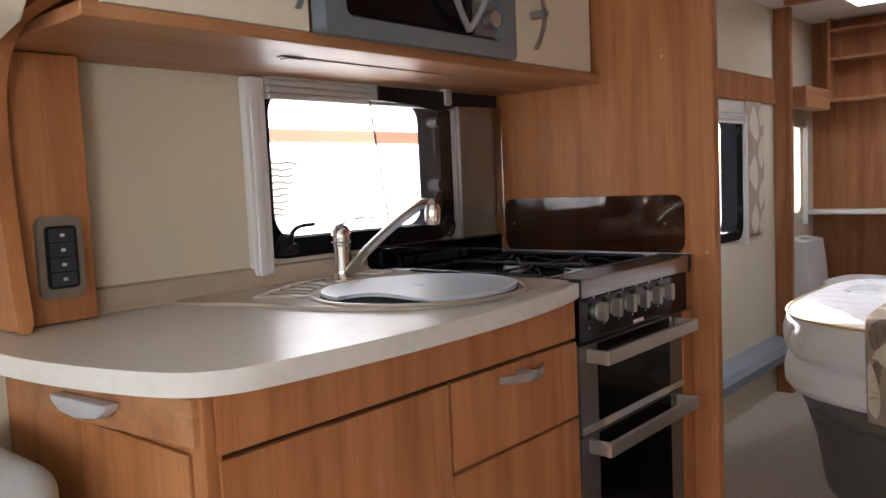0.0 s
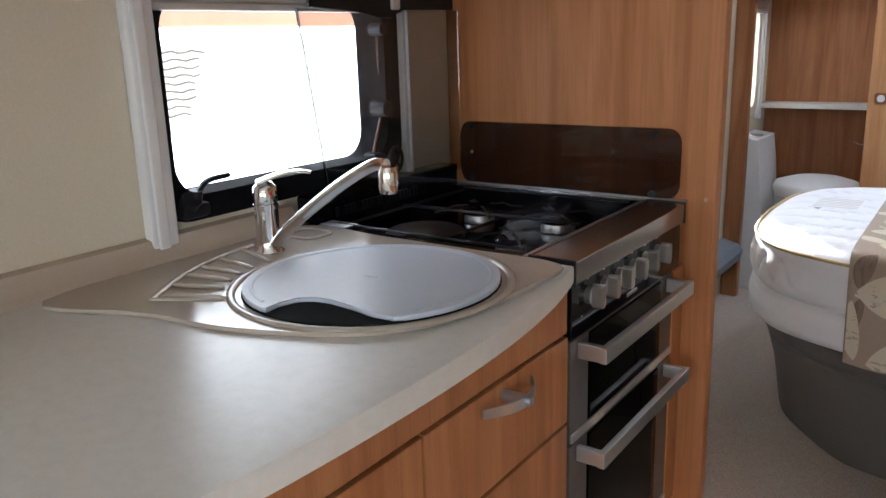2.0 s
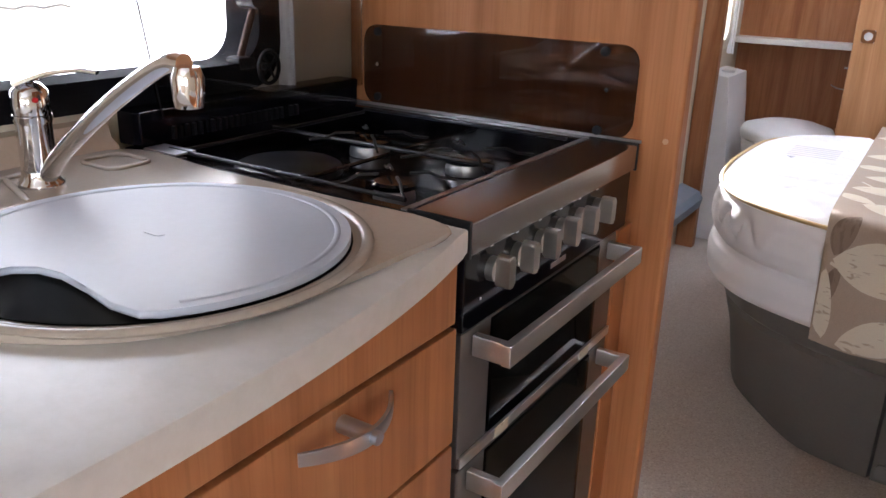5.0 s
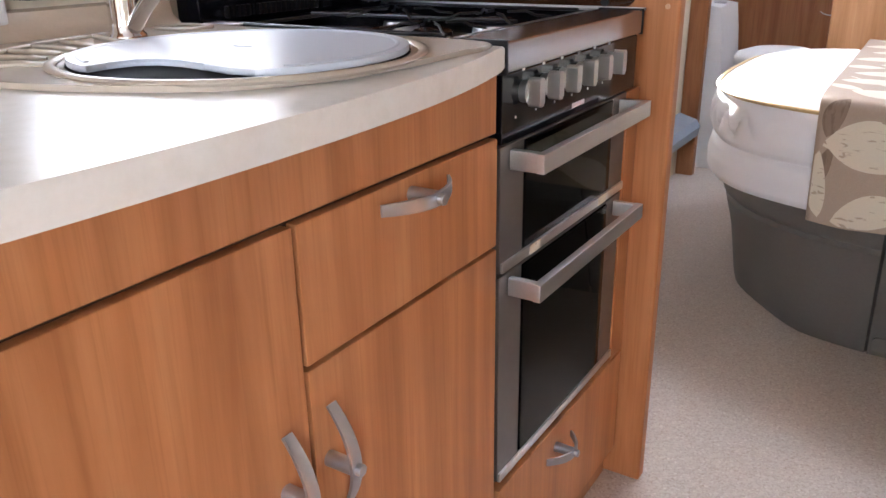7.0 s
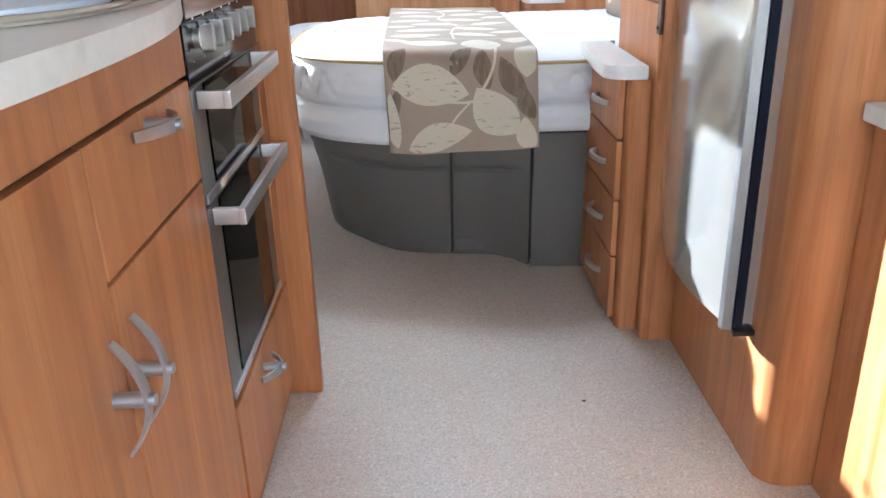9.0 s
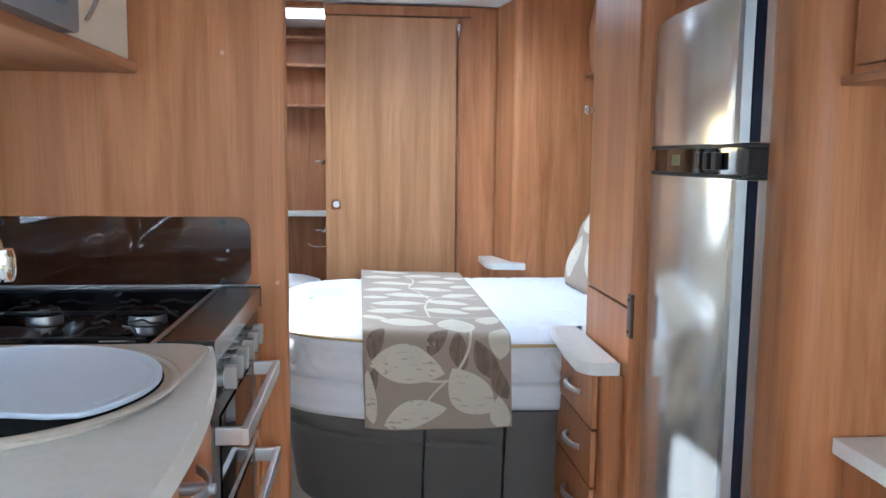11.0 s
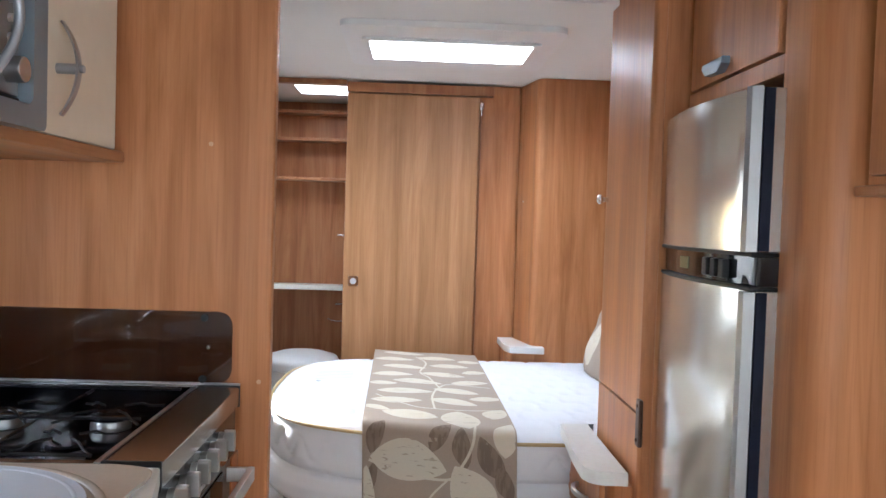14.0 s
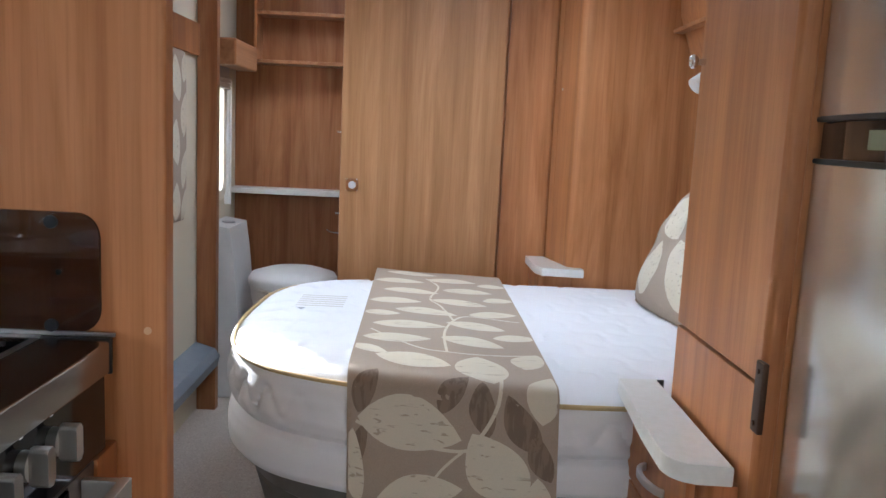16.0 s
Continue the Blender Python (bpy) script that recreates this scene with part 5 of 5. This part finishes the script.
RLEN = RDROP + RTOP
runner = thing("bed_runner", -0.5, 3.4, 0.40, "taupe bed runner with large cream leaves", "bed runner")
cloth_ob = part("cloth", cloth(runner_surface, RW, RLEN, 28, 96, 0.004), RUNNER, runner, smooth=1.2)
LEAVES = [  # across, along, length, width, angle in degrees
    (0.135, 0.195, 0.225, 0.125, -8), (0.325, 0.125, 0.185, 0.125, 128), (0.155, 0.040, 0.20, 0.085, 16), (0.020, 0.100, 0.17, 0.055, 95), (0.425, 0.300, 0.15, 0.075, 80), (0.415, 0.045, 0.12, 0.06, 100),
    (0.140, 0.415, 0.175, 0.105, -12), (0.300, 0.400, 0.17, 0.115, 98), (0.035, 0.470, 0.10, 0.06, -20), (0.410, 0.480, 0.13, 0.075, 70),
    (0.100, 0.590, 0.175, 0.080, 12), (0.285, 0.610, 0.16, 0.090, -18), (0.400, 0.680, 0.12, 0.065, 8), (0.130, 0.735, 0.20, 0.085, 6), (0.305, 0.780, 0.16, 0.085, -14), (0.050, 0.850, 0.11, 0.06, 10),
    (0.175, 0.905, 0.18, 0.085, -6), (0.365, 0.930, 0.14, 0.075, 10), (0.085, 1.020, 0.16, 0.08, 10), (0.275, 1.065, 0.17, 0.085, -12), (0.400, 1.130, 0.10, 0.07, 14), (0.130, 1.185, 0.18, 0.085, 4), (0.310, 1.245, 0.16, 0.08, -8), (0.090, 1.345, 0.17, 0.08, 10), (0.265, 1.410, 0.17, 0.08, -6), (0.40, 1.36, 0.10, 0.07, 8), (0.130, 1.500, 0.18, 0.07, 0)]
for x, y, l, w, a in LEAVES:
    part("leaf", print_leaf(bmesh.new(), runner_surface, RW, RLEN, x, y, l, w, radians(a), 0.0012), LEAF_PRINT, runner, smooth=1.2)
for x, y, l, w, a in ((0.045, 0.275, 0.12, 0.05, 70), (0.375, 0.225, 0.15, 0.065, 118), (0.295, 0.255, 0.13, 0.055, 96), (0.230, 0.285, 0.12, 0.05, 60), (0.415, 0.150, 0.12, 0.05, 108), (0.035, 0.155, 0.10, 0.03, 80)):
    part("dark_leaf", print_leaf(bmesh.new(), runner_surface, RW, RLEN, x, y, l, w, radians(a), 0.0007), LEAF_DARK, runner, smooth=1.2)
part("stem", stem(bmesh.new(), runner_surface, RW, RLEN, [(0.02, 0.20), (0.13, 0.165), (0.25, 0.155), (0.29, 0.20), (0.32, 0.27), (0.33, 0.35)], 0.008, 0.001), LEAF_PRINT, runner, smooth=1.2)
part("stem", stem(bmesh.new(), runner_surface, RW, RLEN, [(0.25, 0.155), (0.20, 0.10), (0.17, 0.04)], 0.006, 0.001), LEAF_PRINT, runner, smooth=1.2)
part("stem", stem(bmesh.new(), runner_surface, RW, RLEN, [(0.03, 0.66), (0.15, 0.53), (0.22, 0.505), (0.30, 0.505), (0.43, 0.54)], 0.007, 0.001), LEAF_PRINT, runner, smooth=1.2)
part("stem", stem(bmesh.new(), runner_surface, RW, RLEN, [(0.22, 0.505), (0.22, 0.68), (0.25, 0.83), (0.30, 0.90), (0.43, 0.86)], 0.007, 0.001), LEAF_PRINT, runner, smooth=1.2)
part("stem", stem(bmesh.new(), runner_surface, RW, RLEN, [(0.25, 0.83), (0.22, 1.0), (0.19, 1.10), (0.22, 1.30), (0.18, 1.44)], 0.007, 0.001), LEAF_PRINT, runner, smooth=1.2)

# printed care panel on the mattress
tag = part("printed_panel", box(-0.965, -0.805, 3.50, 3.70, 0.684, 0.6932, 0.001), QUILT, bed_mattress, "printed panel of unreadable small writing")
for i in range(6):
    part("line_of_writing", box(-0.955, -0.815, 3.52 + i * 0.029, 3.532 + i * 0.029, 0.6934, 0.6937), GREY_TRIM, tag)


def pillow(name, x, y, z, w, h, d, lean, turn, label):
    """A plump standing cushion with printed leaves."""
    m = Matrix.Translation((x, y, z)) @ Matrix.Rotation(radians(turn), 4, "Z") @ Matrix.Rotation(radians(lean), 4, "Y")

    def surface(u, v, lift=0.0, side=-1):
        a, b = 2 * u / w - 1, 2 * v / h - 1
        puff = ((1 - abs(a) ** 2.6) * (1 - abs(b) ** 2.6)) ** 0.55 if abs(a) < 1 and abs(b) < 1 else 0.0
        crease = 0.012 * noise.noise(Vector((a * 3 + x, b * 3, 2))) * puff ** 0.3
        pinch = 0.05 * (abs(a * b) ** 2)
        return m @ Vector((side * (d * puff / 2 + lift + crease), (a * (1 - pinch * (1 - 0.4 * abs(b)))) * w / 2, h / 2 + b * (1 - pinch) * h / 2))
    bm = bmesh.new()
    n = 22
    for side in (-1, 1):
        g = [[bm.verts.new(surface(w * i / n, h * j / n, 0.0, side)) for i in range(n + 1)] for j in range(n + 1)]
        for j in range(n):
            for i in range(n):
                bm.faces.new((g[j][i], g[j][i + 1], g[j + 1][i + 1], g[j + 1][i]))
    bmesh.ops.remove_doubles(bm, verts=bm.verts[:], dist=0.0006)
    t = thing(name, x, y, z, label, "cushion", group="cushions on the bed")
    part("cover", bm, RUNNER, t, smooth=1.5)
    for cu, cv, l, ww, ang in ((0.3, 0.32, 0.5, 0.28, 60), (0.72, 0.30, 0.42, 0.26, 110), (0.25, 0.74, 0.44, 0.26, 100), (0.66, 0.72, 0.46, 0.27, 40), (0.08, 0.5, 0.3, 0.16, 85), (0.92, 0.55, 0.3, 0.16, 80)):
        part("leaf", print_leaf(bmesh.new(), surface, w, h, cu * w, cv * h, l * w, ww * w, radians(ang), 0.0018), LEAF_PRINT, t, smooth=1.5)
    return t


pillow("cushion", 0.145, 3.56, 0.690, 0.46, 0.42, 0.16, 24, 8, "plump taupe cushion with cream leaves leaning on the bed head")
pillow("cushion", 0.20, 3.09, 0.690, 0.46, 0.42, 0.16, 22, -4, "second leaf-patterned cushion behind the tall cupboard")

# ---------------------------------------------------------------- bulkhead, sliding door, far wardrobe
bulk = thing("bulkhead", -0.4, BULK, 0.0, "pear wood bulkhead before the washroom", "bulkhead", kind="structure")
part("board", box(-0.885, RIGHT - 0.003, BULK, BULK + 0.03, 0.0, CEIL - 0.003), WOOD, bulk)
part("cross_panel", box(-0.290, -0.105, BULK - 0.014, BULK - 0.001, 0.0, CEIL - 0.003, 0.002), WOOD, bulk)
part("lintel", box(-1.42, -0.930, BULK - 0.050, BULK - 0.004, CEIL - 0.026, CEIL - 0.003, 0.003), WOOD_SHADE, bulk)
slide = thing("sliding_door", -0.6, BULK - 0.03, 0.0, "sliding pear wood washroom door with a square pull", "door")
part("leaf", box(-0.925, -0.300, BULK - 0.040, BULK - 0.016, 0.012, CEIL - 0.062, 0.004), WOOD_TAN, slide)
pull = part("pull", prism(rounded(-0.900, -0.852, 0.975, 1.023, 0.008), "y", BULK - 0.048, BULK - 0.040, 0.002), CHROME, slide, "square chrome pull")
part("recess", cylinder((-0.876, BULK - 0.0482, 0.999), (-0.876, BULK - 0.0495, 0.999), 0.015, n=24), SATIN, pull)
part("track", box(-0.928, -0.235, BULK - 0.055, BULK - 0.001, CEIL - 0.058, CEIL - 0.012, 0.004), WOOD_SHADE, slide, "wooden cover of the sliding track")
hk = thing("door_hook", -0.292, BULK - 0.03, 1.82, "small chrome hook beside the door top", "hook")
part("plate", box(-0.298, -0.284, BULK - 0.046, BULK - 0.0145, 1.83, 1.862, 0.002), CHROME, hk)
part("pin", cylinder((-0.291, BULK - 0.05, 1.845), (-0.291, BULK - 0.05, 1.80), 0.004, n=10), CHROME, hk)

far = thing("wardrobe", 0.3, 4.2, 0.0, "tall pear wood wardrobe with a rounded corner", "wardrobe")
WF = 4.105
pts = [(RIGHT - 0.003, WF), (0.0, WF)]
for i in range(9):
    a = radians(90 * i / 8)
    pts.append((-0.015 - 0.045 * math.sin(a), WF + 0.045 - 0.045 * math.cos(a)))
pts += [(-0.100, BULK - 0.016), (RIGHT - 0.003, BULK - 0.016)]
part("body", prism(pts, "z", 0.0, CEIL - 0.003), WOOD, far, smooth=0.5)
part("seam", box(-0.091, -0.0885, BULK - 0.07, BULK - 0.067, 0.95, 1.93), WOOD_SHADE, far)
part("screw_cap", cylinder((-0.088, 4.28, 1.40), (-0.084, 4.279, 1.40), 0.004, n=10), INK, far)
shelf = thing("bedside_shelf", -0.1, 4.2, 0.71, "pale stone-effect bedside shelf by the wardrobe", "shelf")
pts = [(-0.105, BULK - 0.0165), (-0.178, BULK - 0.0165), (-0.172, 4.13), (-0.150, 4.075), (0.0, 4.06), (0.0, WF - 0.001), (-0.02, WF - 0.001), (-0.064, 4.16)]
part("board", prism(pts, "z", 0.716, 0.746, 0.003), WORKTOP, shelf)
part("bracket", box(-0.16, -0.03, 4.11, BULK - 0.017, 0.0, 0.715, 0.003), WOOD, shelf, "wooden unit below the shelf")

over = thing("overhead_bed_lockers", 0.5, 3.45, 1.45, "pear wood locker with a curved end over the bed head", "cupboard")
prof = [(RIGHT - 0.003, CEIL - 0.004), (0.30, CEIL - 0.004), (0.275, 1.80), (0.285, 1.66), (0.33, 1.53), (0.40, 1.47), (RIGHT - 0.003, 1.46)]
part("body", prism(prof, "y", 2.80, WF - 0.004, 0.004), WOOD, over, smooth=0.9)
part("rail", box(0.262, 0.30, 2.81, WF - 0.006, 1.60, 1.615, 0.003), WOOD_SHADE, over)
lamp = thing("reading_lamp", 0.36, 3.95, 1.40, "small white reading lamp under the locker", "lamp")
part("arm", cylinder((0.40, 3.98, 1.475), (0.37, 3.97, 1.45), 0.008, n=12), SATIN, lamp)
part("shade", cylinder((0.37, 3.97, 1.462), (0.31, 3.95, 1.41), 0.022, 0.032, n=24, bevel=0.003), WHITE_PLASTIC, lamp)

# ---------------------------------------------------------------- side wall by the bed
post = thing("bulkhead_post", -1.49, 4.54, 0.0, "full height pear wood bulkhead post", "post", kind="structure")
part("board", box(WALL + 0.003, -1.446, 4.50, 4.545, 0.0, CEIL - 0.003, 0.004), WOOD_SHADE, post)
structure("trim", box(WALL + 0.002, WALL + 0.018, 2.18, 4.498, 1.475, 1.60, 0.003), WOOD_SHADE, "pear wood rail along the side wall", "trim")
duct = thing("heating_duct", -1.48, 3.6, 0.17, "blue-grey vinyl ledge along the side wall", "ledge")
part("ledge", prism([(WALL + 0.003, 0.16), (-1.435, 0.20), (-1.425, 0.245), (-1.445, 0.275), (WALL + 0.003, 0.30)], "y", 2.20, 4.495, 0.004), DUCT_GREY, duct)
pad = thing("window_pad", WALL + 0.03, 4.2, 0.83, "padded leaf-patterned pelmet beside the window", "pelmet")


def pad_surface(u, v, lift=0.0):
    a, b = 2 * u / 0.20 - 1, 2 * v / 0.64 - 1
    puff = ((1 - abs(a) ** 4) * (1 - abs(b) ** 8)) ** 0.5 if abs(a) < 1 and abs(b) < 1 else 0.0
    return Vector((WALL + 0.012 + 0.022 * puff + lift, 4.095 + u, 0.838 + v))


part("cover", cloth(pad_surface, 0.20, 0.64, 12, 24, 0.012), RUNNER, pad, smooth=1.2)
for cu, cv, l, w, a in ((0.06, 0.08, 0.15, 0.08, 100), (0.14, 0.20, 0.16, 0.07, 70), (0.05, 0.30, 0.17, 0.08, 95), (0.14, 0.40, 0.17, 0.08, 80), (0.06, 0.53, 0.17, 0.09, 100), (0.15, 0.57, 0.12, 0.07, 60), (0.15, 0.06, 0.13, 0.07, 85)):
    part("leaf", print_leaf(bmesh.new(), pad_surface, 0.20, 0.64, cu, cv, l, w, radians(a), 0.0012), LEAF_PRINT, pad, smooth=1.2)

# ---------------------------------------------------------------- washroom
unit = thing("washroom_shelf_unit", -1.2, 5.05, 1.5, "open pear wood shelf unit on the washroom wall", "shelf unit")
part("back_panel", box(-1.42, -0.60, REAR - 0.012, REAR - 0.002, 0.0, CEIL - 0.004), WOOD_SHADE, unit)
part("side_board", box(-1.415, -1.400, 5.02, REAR - 0.013, 1.50, CEIL - 0.004, 0.002), WOOD, unit)
for z in (1.50, 1.72, 1.872):
    part("shelf_board", box(-1.399, -0.62, 5.02, REAR - 0.013, z, z + 0.016, 0.003), WOOD_FLAT, unit)
ledge = thing("washroom_ledge", -1.1, 5.1, 0.88, "pale ledge across the washroom wall", "shelf")
part("board", box(WALL + 0.003, -0.62, 5.03, REAR - 0.013, 0.888, 0.915, 0.003), WORKTOP, ledge)
bl = thing("washroom_blind", WALL + 0.04, 4.80, 1.455, "pear wood blind box over the washroom window", "blind")
part("casing", box(WALL + 0.036, WALL + 0.135, 4.60, 5.01, 1.455, 1.565, 0.010, segments=3), WOOD_FLAT, bl)
for nm, x, z, sc in (("robe_hook", -0.985, 1.195, 1.0), ("paper_holder", -0.985, 0.80, 0.9)):
    h = thing(nm, x, REAR - 0.02, z, "small chrome hook on the washroom wall", "hook")
    part("plate", cylinder((x, REAR - 0.013, z), (x, REAR - 0.020, z), 0.014 * sc, n=18), CHROME, h)
    part("pin", sweep(smooth_line([(x, REAR - 0.020, z), (x, REAR - 0.050, z + 0.003), (x - 0.02, REAR - 0.056, z + 0.004), (x - 0.042, REAR - 0.052, z + 0.004)], 4), ring_section(0.0055, 8)), CHROME, h, smooth=1.2)
bar = thing("towel_bar", -1.02, REAR - 0.05, 0.70, "thin chrome bar on the washroom wall", "towel bar")
part("bar", sweep(smooth_line([(-0.92, REAR - 0.014, 0.712), (-0.93, REAR - 0.045, 0.712), (-1.03, REAR - 0.045, 0.706), (-1.07, REAR - 0.045, 0.722)], 5), ring_section(0.0035, 8)), CHROME, bar, smooth=1.2)
wc = thing("toilet", -1.15, 4.85, 0.0, "white cassette toilet with a closed lid", "toilet")
part("bowl", lathe([(0, 0), (0.12, 0), (0.125, 0.05), (0.14, 0.25), (0.185, 0.46), (0.19, 0.505), (0, 0.505)], (-1.165, 4.75, 0.0), 36), WHITE_PLASTIC, wc, smooth=0.9)
bm = lathe([(0, 0.055), (0.12, 0.05), (0.185, 0.03), (0.20, 0.005), (0.195, -0.025), (0, -0.028)], (-1.165, 4.75, 0.535), 40)
part("lid", bm, WHITE_PLASTIC, wc, "rounded closed lid", smooth=0.9)
tow = thing("toilet_console", -1.42, 4.90, 0.0, "tapered white flush console beside the toilet", "console")
part("body", prism([(WALL + 0.003, 0.0), (-1.375, 0.0), (-1.385, 0.30), (-1.415, 0.64), (-1.43, 0.765), (WALL + 0.003, 0.78)], "y", 4.66, 4.99, 0.008), WHITE_PLASTIC, tow)
part("button", cylinder((-1.47, 4.80, 0.772), (-1.47, 4.80, 0.780), 0.03, n=24), SATIN, tow)

# ---------------------------------------------------------------- seat end in the lounge
seat = thing("sofa", -1.35, 0.5, 0.0, "pale grey upholstered sofa with rounded backrest", "sofa")
part("box", box(WALL + 0.003, -1.10, -1.9, 0.60, 0.0, 0.42, 0.01), WOOD, seat)
bm = box(WALL + 0.003, -1.08, -1.9, 0.62, 0.43, 0.60, 0.03, segments=4)
part("cushion", bm, CUSHION, seat)
part("backrest", box(WALL + 0.003, -1.155, -1.9, 0.738, 0.50, 0.83, 0.045, segments=6), CUSHION, seat, "rounded backrest")
speck = solid("crumb", lathe([(0, 0.0), (0.004, 0.0005), (0.0045, 0.002), (0, 0.003)], (-0.268, 2.062, 0.0), 8), BROWN, "tiny dark crumb on the floor", "crumb")
